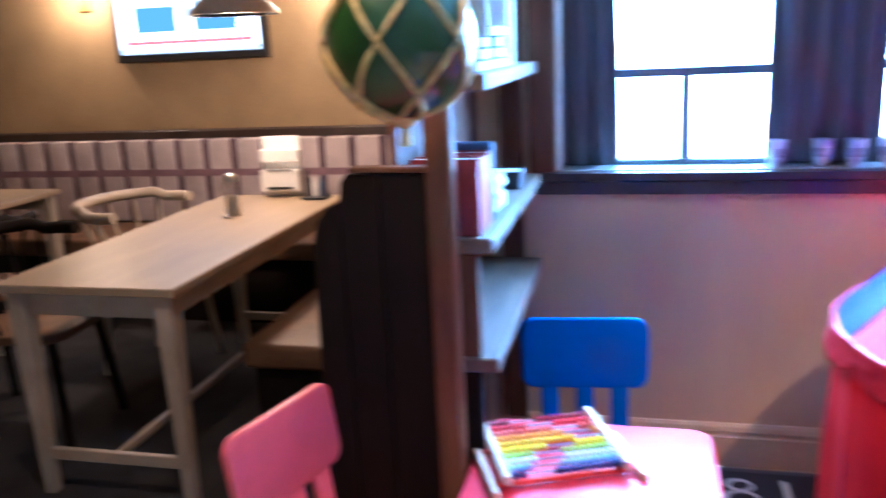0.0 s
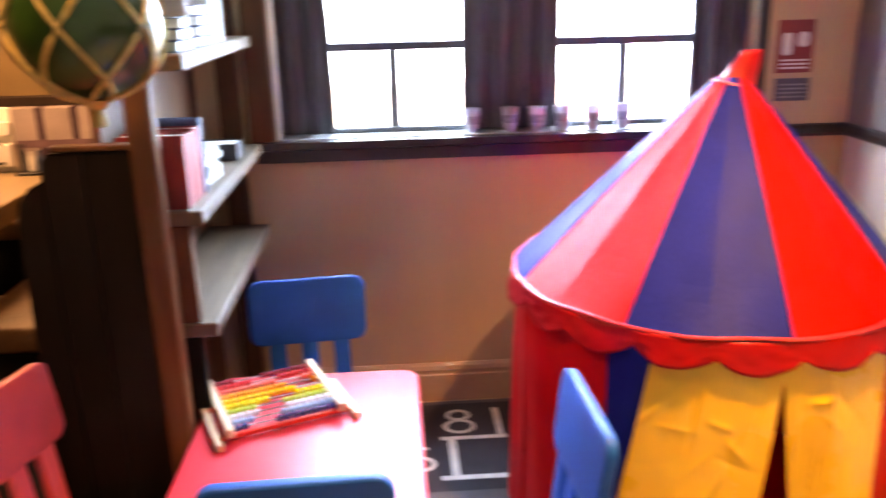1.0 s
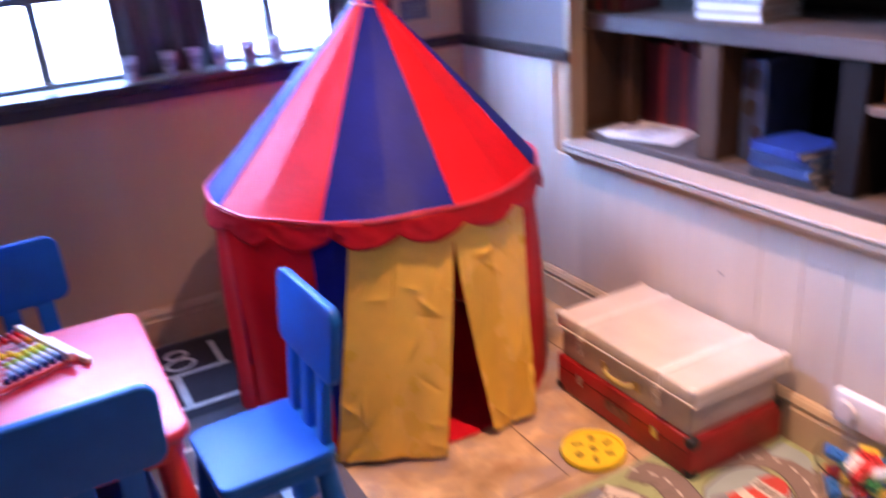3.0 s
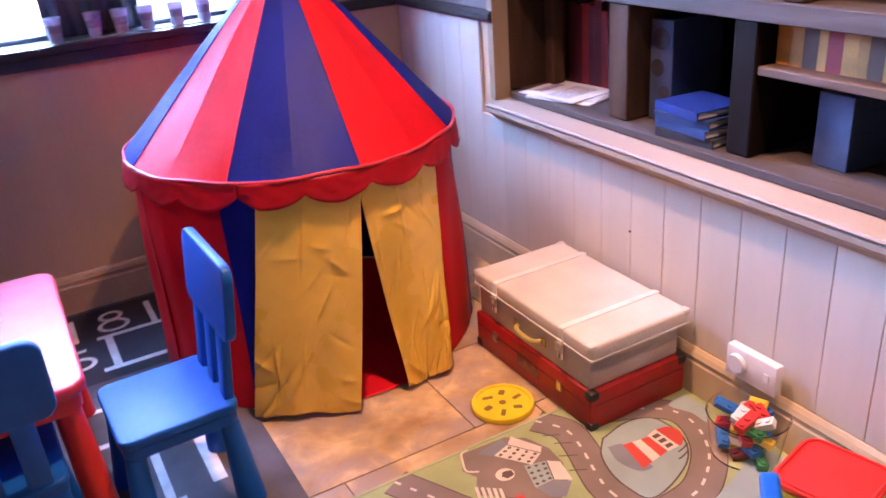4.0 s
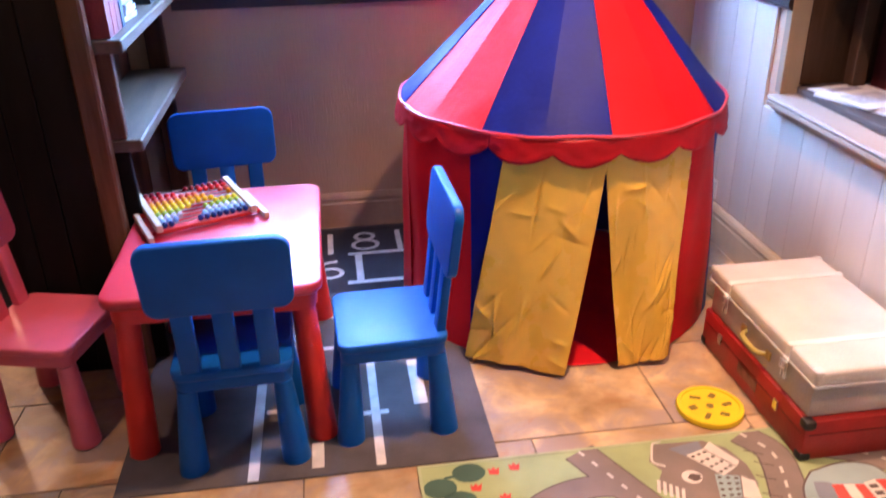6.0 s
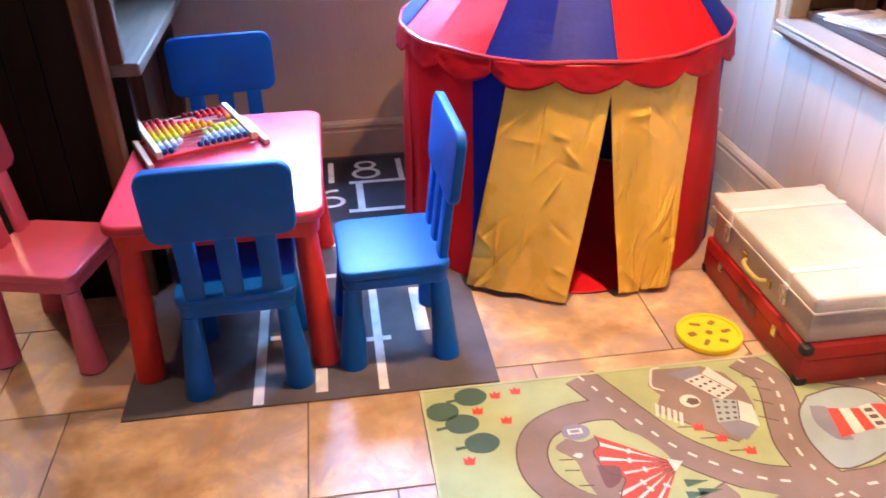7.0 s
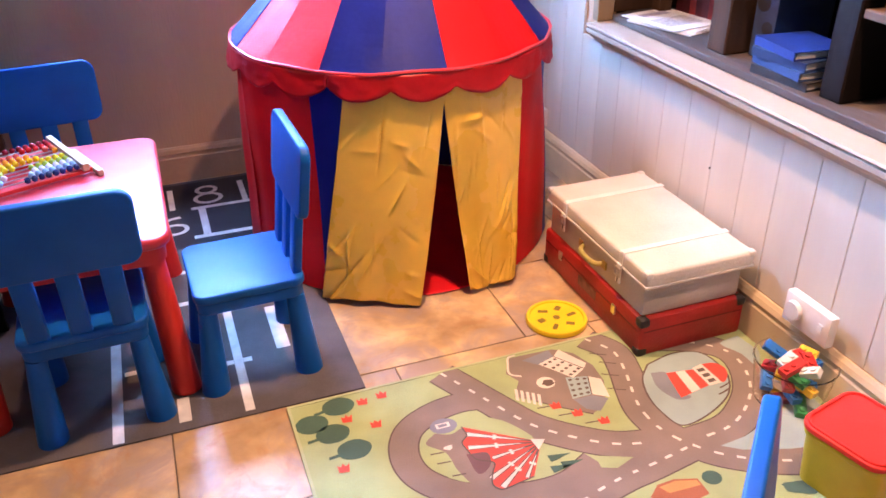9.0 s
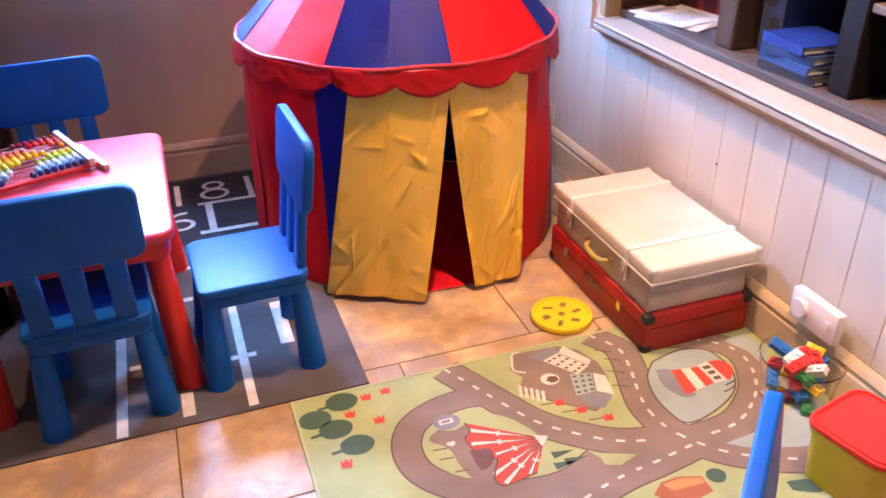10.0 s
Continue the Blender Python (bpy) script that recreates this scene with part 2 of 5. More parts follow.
SCREENW, SCREENB, SCREENG, SCREENR = (glow("lit_screen_white", (0.92, 0.97, 1.0), 1.7), glow("lit_screen_blue", (0.10, 0.26, 0.40), 0.9),
                             glow("lit_screen_grey", (0.50, 0.60, 0.68), 1.0), glow("lit_screen_red", (0.5, 0.16, 0.16), 0.9))


# ---- mesh helpers ----
def place(bm, m):
    bmesh.ops.transform(bm, matrix=m, verts=bm.verts)
    return bm


def box(sx, sy, sz, x=0, y=0, z=0, bev=0.0, seg=1, rz=0.0):
    """A box on its base centre (x, y, z)."""
    bm = bmesh.new()
    bmesh.ops.create_cube(bm, size=1)
    bmesh.ops.scale(bm, vec=(sx, sy, sz), verts=bm.verts)
    if bev:
        bmesh.ops.bevel(bm, geom=bm.edges[:], offset=bev, segments=seg, affect='EDGES', profile=0.5)
    return place(bm, pose(x, y, z + sz / 2, 0, 0, rz))


def span(x0, x1, y0, y1, z0, z1, bev=0.0, seg=1):
    return box(x1 - x0, y1 - y0, z1 - z0, (x0 + x1) / 2, (y0 + y1) / 2, z0, bev, seg)


def joined(*bms):
    out = bmesh.new()
    for b in bms:
        me = bpy.data.meshes.new("t")
        b.to_mesh(me)
        out.from_mesh(me)
        bpy.data.meshes.remove(me)
        b.free()
    return out


def outline_rr(w, d, r, n=6):
    pts = []
    for k, (cx, cy) in enumerate(((w / 2 - r, d / 2 - r), (-w / 2 + r, d / 2 - r), (-w / 2 + r, -d / 2 + r), (w / 2 - r, -d / 2 + r))):
        for i in range(n + 1):
            a = math.pi / 2 * (k + i / n)
            pts.append((cx + r * math.cos(a), cy + r * math.sin(a)))
    return pts


def prism(pts, z0, z1, bev=0.0):
    bm = bmesh.new()
    vs = [bm.verts.new((x, y, z0)) for x, y in pts]
    f = bm.faces.new(vs)
    r = bmesh.ops.extrude_face_region(bm, geom=[f])
    for v in r["geom"]:
        if isinstance(v, bmesh.types.BMVert):
            v.co.z = z1
    bmesh.ops.recalc_face_normals(bm, faces=bm.faces)
    if bev:
        es = [e for e in bm.edges if abs(e.verts[0].co.z - e.verts[1].co.z) < 1e-6]
        bmesh.ops.bevel(bm, geom=es, offset=bev, segments=3, affect='EDGES', profile=0.5)
    return bm


def lathe(prof, seg=24, x=0, y=0, z=0):
    bm = bmesh.new()
    rings = []
    for r, h in prof:
        if r < 1e-5:
            rings.append([bm.verts.new((x, y, z + h))])
        else:
            rings.append([bm.verts.new((x + r * math.cos(2 * math.pi * i / seg), y + r * math.sin(2 * math.pi * i / seg), z + h)) for i in range(seg)])
    for a, b in zip(rings, rings[1:]):
        for i in range(seg):
            j = (i + 1) % seg
            if len(a) == 1 and len(b) == 1:
                continue
            if len(a) == 1:
                bm.faces.new((a[0], b[j], b[i]))
            elif len(b) == 1:
                bm.faces.new((a[i], a[j], b[0]))
            else:
                bm.faces.new((a[i], a[j], b[j], b[i]))
    if len(rings[0]) > 1:
        bm.faces.new(rings[0][::-1])
    if len(rings[-1]) > 1:
        bm.faces.new(rings[-1])
    bmesh.ops.recalc_face_normals(bm, faces=bm.faces)
    return bm


def tube(path, r, seg=8, closed=False):
    bm = bmesh.new()
    P = [Vector(p) for p in path]
    n, rings = len(P), []
    for i, p in enumerate(P):
        a = P[(i - 1) % n] if closed or i else p
        b = P[(i + 1) % n] if closed or i < n - 1 else p
        t = (b - a).normalized()
        up = Vector((0, 0, 1)) if abs(t.z) < 0.92 else Vector((1, 0, 0))
        u = t.cross(up).normalized()
        w = u.cross(t)
        rings.append([bm.verts.new(p + r * (math.cos(2 * math.pi * k / seg) * u + math.sin(2 * math.pi * k / seg) * w)) for k in range(seg)])
    for i in range(n if closed else n - 1):
        a, b = rings[i], rings[(i + 1) % n]
        for k in range(seg):
            bm.faces.new((a[k], a[(k + 1) % seg], b[(k + 1) % seg], b[k]))
    if not closed:
        bm.faces.new(rings[0][::-1])
        bm.faces.new(rings[-1])
    bmesh.ops.recalc_face_normals(bm, faces=bm.faces)
    return bm


def sheet(fn, nu, nv):
    """A grid surface fn(u, v), u and v from 0 to 1."""
    bm = bmesh.new()
    g = [[bm.verts.new(fn(i / nu, j / nv)) for j in range(nv + 1)] for i in range(nu + 1)]
    for i in range(nu):
        for j in range(nv):
            bm.faces.new((g[i][j], g[i + 1][j], g[i + 1][j + 1], g[i][j + 1]))
    return bm


def smooth_line(pts, n=8):
    P = [Vector((*p, 0)) if len(p) == 2 else Vector(p) for p in pts]
    P = [2 * P[0] - P[1]] + P + [2 * P[-1] - P[-2]]
    out = []
    for i in range(1, len(P) - 2):
        for k in range(n):
            t = k / n
            a, b, c, d = P[i - 1:i + 3]
            out.append(0.5 * (2 * b + (c - a) * t + (2 * a - 5 * b + 4 * c - d) * t * t + (3 * b - a - 3 * c + d) * t ** 3))
    return out + [P[-2]]


def ribbon(pts, w, z):
    P = smooth_line(pts)
    bm = bmesh.new()
    row = []
    for i, p in enumerate(P):
        t = (P[min(i + 1, len(P) - 1)] - P[max(i - 1, 0)]).normalized()
        n = Vector((-t.y, t.x, 0)) * (w / 2)
        row.append((bm.verts.new((p.x + n.x, p.y + n.y, z)), bm.verts.new((p.x - n.x, p.y - n.y, z))))
    for a, b in zip(row, row[1:]):
        bm.faces.new((a[0], a[1], b[1], b[0]))
    bmesh.ops.recalc_face_normals(bm, faces=bm.faces)
    return bm


def flat(pts, z):
    bm = bmesh.new()
    f = bm.faces.new([bm.verts.new((x, y, z)) for x, y in pts])
    f.normal_update()
    if f.normal.z < 0:
        f.normal_flip()
    return bm


def blob(x, y, rx, ry, z, n=20, wob=0.0, rot=0.0):
    out = []
    for i in range(n):
        a = 2 * math.pi * i / n
        k = 1 + wob * math.sin(5 * a + x * 40)
        px, py = rx * k * math.cos(a), ry * k * math.sin(a)
        out.append((x + px * math.cos(rot) - py * math.sin(rot), y + px * math.sin(rot) + py * math.cos(rot)))
    return flat(out, z)


def part(name, bm, material, parent=None, label="", smooth=False):
    me = bpy.data.meshes.new(name)
    bm.to_mesh(me)
    bm.free()
    me.materials.append(material)
    if smooth:
        for p in me.polygons:
            p.use_smooth = True
        me.set_sharp_from_angle(angle=radians(40))
    ob = new(name, me)
    if parent is not None:
        ob.parent = parent
    if label:
        ob["label"] = label
    return ob


def thing(name, m, label, category, group="", kind=""):
    ob = new(name)
    ob.empty_display_size = 0.05
    ob.matrix_world = m
    return tagged(ob, label, category, group, kind)


def single(name, bm, material, label, category, group="", kind="", smooth=False):
    return tagged(part(name, bm, material, None, "", smooth), label, category, group, kind)


O = pose(0, 0, 0)

# ---- structure ----
tagged(part("ceiling", span(-6.4, 0.7, -4.8, 2.1, 2.40, 2.50), CEIL), "plain pale painted ceiling", "ceiling", kind="structure")


def structure(name, bm, material, label, category, smooth=False):
    return single(name, bm, material, label, category, kind="structure", smooth=smooth)


WX0, WX1, SILL, HEAD = -1.985, -0.355, 1.0, 2.15
structure("wall_north", joined(span(-2.25, 0.0, 0.0, 0.24, 0, SILL), span(-2.25, WX0, 0.0, 0.24, SILL, HEAD), span(WX1, 0.0, 0.0, 0.24, SILL, HEAD),
                               span(-2.25, 0.0, 0.0, 0.24, HEAD, 2.4)), PLASTER, "cream plastered wall with a wide window recess", "wall")
structure("wall_return", span(-2.25, -2.10, 0.24, 1.80, 0, 2.4), PLASTER, "plain plastered return wall beside the dining area", "wall")
structure("wall_dining", span(-6.2, -2.10, 1.80, 2.0, 0, 2.4), GOLDWALL, "ochre painted wall behind the plaid seat", "wall")
structure("wall_west", span(-6.4, -6.2, -4.6, 2.0, 0, 2.4), GOLDWALL, "ochre painted wall", "wall")
# unseen wall; its dark ochre is chosen to lower the bounce light
structure("wall_south", span(-6.4, 0.6, -4.8, -4.6, 0, 2.4), GOLDWALL, "unseen ochre wall assumed behind the play corner", "wall")
east = structure("wall_east", joined(span(0.012, 0.09, -0.71, 0.24, 0, 2.4), span(0.012, 0.50, -4.6, -0.71, 0, 0.645), span(0.09, 0.50, -0.71, -0.36, 0, 0.645),
                                    span(0.09, 0.62, -0.36, 0.24, 0, 2.4), span(0.50, 0.62, -0.45, -0.36, 0, 2.4), span(0.50, 0.62, -1.08, -0.45, 0, 1.10),
                                    span(0.50, 0.62, -1.08, -0.45, 1.50, 2.4), span(0.50, 0.62, -4.6, -1.08, 0, 2.4), span(0.012, 0.50, -4.6, -0.71, 2.15, 2.4),
                                    span(0.09, 0.50, -0.71, -0.36, 2.15, 2.4)), PLASTER, "cream wall with boarded lower half and a shelf recess", "wall")
# upper strip by the window: its shade is in the plaster colour
part("plaster_face", span(0.0, 0.012, -0.71, 0.0, 1.0, 2.4), PLASTERSHADE, east)

# skirting, rails, sill, ledge
SK = ((0, 0), (0.020, 0), (0.020, 0.105), (0.016, 0.110), (0.016, 0.122), (0.020, 0.126), (0.014, 0.140), (0.006, 0.150), (0, 0.150))


def moulding(prof, x0, y0, x1, y1, z=0.0):
    """A profile (out from the wall, up) run between two floor points, out to the left of the run."""
    d = Vector((x1 - x0, y1 - y0, 0)).normalized()
    n = Vector((-d.y, d.x, 0))
    bm = bmesh.new()
    ends = [[bm.verts.new((px + n.x * o, py + n.y * o, z + h)) for o, h in prof] for px, py in ((x0, y0), (x1, y1))]
    k = len(prof)
    for i in range(k):
        bm.faces.new((ends[0][i], ends[0][(i + 1) % k], ends[1][(i + 1) % k], ends[1][i]))
    bm.faces.new(ends[0][::-1])
    bm.faces.new(ends[1])
    bmesh.ops.recalc_face_normals(bm, faces=bm.faces)
    return bm


structure("baseboard_north", moulding(SK, 0.0, 0.0, -2.10, 0.0), WALLSKIRT, "cream moulded skirting board", "skirting")
structure("baseboard_east", moulding(SK, 0.0, -4.6, 0.0, -0.02), SKIRT, "cream moulded skirting board", "skirting")
RAIL = ((0, 0), (0.014, 0.004), (0.024, 0.016), (0.024, 0.032), (0.014, 0.042), (0.0, 0.046))
structure("trim_north", moulding(RAIL, 0.0, 0.0, WX1, 0.0, 0.955), DARKRAIL, "dark stained dado rail", "rail")
structure("trim_east", moulding(RAIL, 0.0, -0.745, 0.0, -0.024, 0.955), DARKRAIL, "dark stained dado rail", "rail")
SILLP = ((0, 0), (0.022, 0), (0.022, 0.04), (0.034, 0.046), (0.034, 0.070), (0.0, 0.072))
structure("window_sill", moulding(SILLP, WX1 + 0.001, 0.0, -2.06, 0.0, 0.928), DARKRAIL, "dark stained window sill", "sill")
# lighter board laid on the dark sill to imitate its daylit top
structure("window_board", span(WX0, WX1, 0.002, 0.23, 0.985, 1.003), SILLDAYLIT, "sill board in the window recess, toned pale for daylight", "sill")
structure("trim_post", span(-2.075, -1.992, -0.045, 0.0, 1.003, 2.4, 0.004), ROUGHWOOD, "brown timber upright beside the window", "post")
structure("trim_post_right", span(WX1 + 0.002, WX1 + 0.036, -0.022, 0.0, 1.003, 2.4, 0.004), DARKRAIL, "dark stained upright beside the window", "post")
# pale strip added where daylight catches the edge of the recess
structure("trim_bead", span(WX0 - 0.005, WX0 + 0.006, -0.012, 0.05, 1.005, HEAD, 0.002), PAINTWOOD, "thin pale strip imitating the daylit edge of the window recess", "trim")
structure("trim_jamb", span(-0.008, 0.058, -0.748, -0.712, 0.6865, 2.15, 0.003), JAMB, "pale painted timber jamb of the shelf recess", "post")
LEDGE = ((-0.10, 0), (0.012, 0), (0.014, 0.010), (0.010, 0.012), (0.026, 0.016), (0.030, 0.024), (0.021, 0.0265), (0.021, 0.0295), (0.044, 0.031), (0.048, 0.036),
         (0.048, 0.050), (0.039, 0.0515), (0.039, 0.0545), (0.047, 0.056), (0.051, 0.060), (0.048, 0.066), (-0.10, 0.066))
structure("trim_ledge", moulding(LEDGE, 0.0, -4.6, 0.0, -0.742, 0.620), LEDGEPAINT, "cream painted moulded ledge along the boarded wall", "ledge")

# window: two dark frames with casements and panes
win = thing("window_1", O, "dark framed casement windows with bright daylight outside", "window", kind="structure")
for x0, x1 in ((-1.84, -1.34), (-1.03, -0.53)):
    xm = (x0 + x1) / 2
    fr = part("window_frame", joined(span(x0 - 0.05, x0, 0.105, 0.155, 1.003, HEAD, 0.003), span(x1, x1 + 0.05, 0.105, 0.155, 1.003, HEAD, 0.003),
                                     span(x0, x1, 0.105, 0.155, 1.003, 1.02, 0.003), span(x0, x1, 0.105, 0.155, HEAD - 0.04, HEAD, 0.003),
                                     span(x0, x1, 0.100, 0.150, 1.285, 1.312, 0.003), span(xm - 0.018, xm + 0.018, 0.108, 0.150, 1.02, 1.285, 0.003)), FRAMEPAINT, win)
    for a, b, c, d in ((x0, xm - 0.018, 1.02, 1.285), (xm + 0.018, x1, 1.02, 1.285), (x0, x1, 1.312, HEAD - 0.04)):
        p = part("pane", span(a, b, 0.128, 0.132, c, d), GLASS, win)
        p.visible_shadow = False
part("mullion_board", span(-1.29, -1.08, 0.115, 0.165, 1.003, HEAD), FRAMEPAINT, win)
part("side_board", span(WX0, -1.89, 0.115, 0.165, 1.003, HEAD), FRAMEPAINT, win)
part("side_board", span(-0.48, WX1, 0.115, 0.165, 1.003, HEAD), FRAMEPAINT, win)
structure("backdrop", span(-2.095, 0.6, 0.60, 0.61, 0.5, 3.0), DAY, "bright overcast daylight outside the window", "backdrop")

# small window at the back of the recess
w2 = thing("window_2", O, "small dark framed window behind the open shelves", "window", kind="structure")
part("window_frame", joined(span(0.52, 0.56, -1.08, -1.065, 1.10, 1.50), span(0.52, 0.56, -0.465, -0.45, 1.10, 1.50), span(0.52, 0.56, -1.065, -0.465, 1.10, 1.118),
                            span(0.52, 0.56, -1.065, -0.465, 1.482, 1.50), span(0.525, 0.555, -1.065, -0.465, 1.188, 1.204), span(0.525, 0.555, -0.690, -0.668, 1.118, 1.482),
                            span(0.515, 0.565, -1.005, -0.935, 1.118, 1.482)), FRAMEPAINT, w2)
for a, c in ((-1.065, -1.005), (-0.935, -0.690), (-0.668, -0.465)):
    for d, e in ((1.118, 1.188), (1.204, 1.482)):
        part("pane", span(0.538, 0.541, a, c, d, e), GLASS, w2).visible_shadow = False
# thin dark sheet over the tiles; carpet is assumed from the dark floor
structure("floor_carpet", span(-6.15, -2.47, -0.78, 1.19, 0.0005, 0.007, 0.002), CARPET, "dark grey carpet under the dining tables", "carpet")
structure("backdrop_recess", span(0.70, 0.71, -1.3, -0.2, 0.9, 1.8), DAYBLUE, "bright daylight outside the small window", "backdrop")

# curtains
def curtain(x0, x1, z0, z1, folds, lean=0.0):
    def fn(u, v):
        x = x0 + (x1 - x0) * u
        y = 0.075 + 0.016 * math.sin(folds * 2 * math.pi * u) + 0.005 * math.sin(9 * u + 4 * v)
        return (x + lean * (v ** 2), y, z0 + (z1 - z0) * v)
    return sheet(fn, 40, 6)


for x0, x1, f, ln in ((WX0 + 0.004, -1.80, 2.5, -0.05), (-1.35, -1.02, 4.5, 0.0), (-0.55, WX1 - 0.004, 2.5, 0.02)):
    c = single("curtain", curtain(x0, x1, 1.012, 2.14, f, ln), CURTAIN, "dark grey-brown curtain hanging in the window recess", "curtain", "window curtains", smooth=True)
    c.modifiers.new("thick", 'SOLIDIFY').thickness = 0.003

# ---- play corner: table and chairs ----
def leg(r0, r1, h):
    return [(r0 * 0.85, 0), (r0, 0.006), (r0 * 0.97, 0.03), ((r0 + r1) / 2, h * 0.5), (r1, h)]


def child_chair(material, label):
    ch = thing("child_chair", O, label, "chair", "child chairs")
    part("seat", prism(outline_rr(0.30, 0.29, 0.035), 0.282, 0.306, 0.006), material, ch, smooth=True)
    part("seat_skirt", prism(outline_rr(0.288, 0.278, 0.032), 0.248, 0.2815, 0.004), material, ch, smooth=True)
    for x in (-0.118, 0.118):
        for y in (-0.115, 0.115):
            b = lathe(leg(0.038, 0.024, 0.2475), 20)
            for v in b.verts:
                k = 1 - v.co.z / 0.2475
                v.co.x += x + 0.014 * k * (1 if x > 0 else -1)
                v.co.y += y + 0.014 * k * (1 if y > 0 else -1)
            part("leg", b, material, ch, smooth=True)
    tilt = pose(0, -0.128, 0.30, 7, 0, 0)
    pts = [(x, y) for x, y in outline_rr(0.345, 0.192, 0.035)]
    pts = [(x * (1 + 0.10 * (y + 0.05)), y + 0.010 * (1 - (x / 0.17) ** 2) * (y > 0)) for x, y in pts]
    b = prism(pts, -0.013, 0.013, 0.006)
    place(b, tilt @ pose(0, 0, 0.273, 90, 0, 0))
    part("backrest", b, material, ch, smooth=True)
    for x in (-0.095, 0.0, 0.095):
        part("slat", place(box(0.050, 0.024, 0.205, x, 0, -0.02, 0.006, 2), tilt), material, ch, smooth=True)
    return ch


blue = child_chair(BLUEP, "bright blue plastic child's chair at the small table")
blue.matrix_world = pose(-1.392, -1.318, 0, 0, 0, 92)
copy_thing(blue, pose(-1.797, -1.378, 0, 0, 0, 2))
copy_thing(blue, pose(-1.858, -0.655, 0, 0, 0, 186))
pink = child_chair(PINKP, "pink plastic child's chair beside the small table")
pink.matrix_world = pose(-2.322, -1.185, 0, 0, 0, -105)

tb = thing("child_table", pose(-1.828, -1.092, 0), "low red plastic child's table with thick tapered legs", "table")
part("tabletop", prism(outline_rr(0.545, 0.715, 0.05), 0.452, 0.482, 0.010), TABLERED, tb, smooth=True)
part("apron", prism(outline_rr(0.51, 0.68, 0.045), 0.405, 0.4518), REDP, tb, smooth=True)
for x in (-0.218, 0.218):
    for y in (-0.302, 0.302):
        b = lathe(leg(0.040, 0.030, 0.405), 20)
        for v in b.verts:
            k = 1 - v.co.z / 0.405
            v.co.x += x + 0.02 * k * (1 if x > 0 else -1)
            v.co.y += y + 0.02 * k * (1 if y > 0 else -1)
        part("leg", b, REDP, tb, smooth=True)

# abacus lying on the table
ab = thing("abacus", pose(-1.925, -0.915, 0.483, 0, 0, 22), "wooden counting frame with rows of coloured beads lying on the table", "abacus")
for x in (-0.135, 0.135):
    part("side_rail", box(0.018, 0.29, 0.022, x, 0, 0.018, 0.002), PALEWOOD, ab)
for x in (-0.165, 0.165):
    part("foot_rail", box(0.016, 0.21, 0.018, x, -0.06, 0.0, 0.002), PALEWOOD, ab)
part("cross_bar", box(0.35, 0.012, 0.012, 0, -0.12, 0.004, 0.002), REDP, ab)
part("cross_bar", box(0.35, 0.012, 0.012, 0, 0.03, 0.004, 0.002), REDP, ab)
BEADS = [M("bead_" + n, c, 0.25, 0.03, 10) for n, c in (("maroon", (0.25, 0.01, 0.02)), ("red", (0.65, 0.02, 0.02)), ("coral", (0.75, 0.12, 0.08)), ("orange", (0.85, 0.30, 0.02)),
         ("gold", (0.85, 0.50, 0.01)), ("yellow", (0.80, 0.62, 0.02)), ("lime", (0.35, 0.50, 0.06)), ("white", (0.66, 0.70, 0.70)), ("sky", (0.22, 0.42, 0.62)), ("navy", (0.015, 0.035, 0.14)))]
bead_mesh = {}
for i in range(10):
    y = 0.125 - i * 0.0275
    part("rod", tube([(-0.13, y, 0.029), (0.13, y, 0.029)], 0.0018, 6), CHROME, ab)
    left = (3, 5, 8, 9, 10, 6, 4, 4, 3, 2)[i]
    for k in range(10):
        x = -0.116 + 0.0188 * k if k < left else 0.116 - 0.0188 * (9 - k)
        if i not in bead_mesh:
            b = bmesh.new()
            bmesh.ops.create_uvsphere(b, u_segments=8, v_segments=6, radius=0.0092)
            o = part("bead", b, BEADS[i], ab, smooth=True)
            bead_mesh[i] = o.data
        else:
            o = new("bead", bead_mesh[i])
            o.parent = ab
        o.location = (x, y, 0.029)

# ---- circus play tent ----
PIPING = M("red_piping", (0.72, 0.05, 0.07), 0.30, 0.06, 12, 0.1, 200, spec=0.7)
TC, TR, TZ = (-0.756, -0.693), 0.52, 0.735
APEX = (-0.722, -0.712, 1.285)
tent = thing("play_tent", O, "circus play tent with red and blue roof and yellow flaps", "play tent")


def rimpt(a, r, z):
    return (TC[0] + r * math.cos(radians(a)), TC[1] + r * math.sin(radians(a)), z)


def roofpt(a, v):
    x, y, z = rimpt(a, TR, TZ)
    k = v * 0.93
    sag = 0.006 * math.sin(math.pi * v)
    return (x + (APEX[0] - x) * k, y + (APEX[1] - y) * k, z + (APEX[2] - z) * k + sag)


SEAMS = (230, 270.5, 314.5, 360, 405, 455, 500, 547.5, 590)
def facet(a0, a1, u, v):
    """Two flat facets to a panel, with a soft ridge down its middle."""
    am = (a0 + a1) / 2
    p, q, t = (a0, am, 2 * u) if u < 0.5 else (am, a1, 2 * u - 1)
    flatp = Vector(roofpt(p, v)).lerp(Vector(roofpt(q, v)), t)
    return flatp.lerp(Vector(roofpt(p + (q - p) * t, v)), max(0.0, 1 - v * 6)) + Vector((0, 0, 0.003 * noise.noise(Vector((u * 4 + a0, v * 6, 0)))))


for k in range(8):
    a0, a1 = SEAMS[k], SEAMS[k + 1]
    part("roof_panel", sheet(lambda u, v: facet(a0, a1, u, v), 12, 18), TENTBLUE if k % 2 == 0 else TENTRED, tent, "blue panel" if k % 2 == 0 else "red panel")
    part("seam", tube([roofpt(a0, i / 10) for i in range(11)], 0.0022, 5), TENTBLUE if k % 2 else TENTRED, tent)
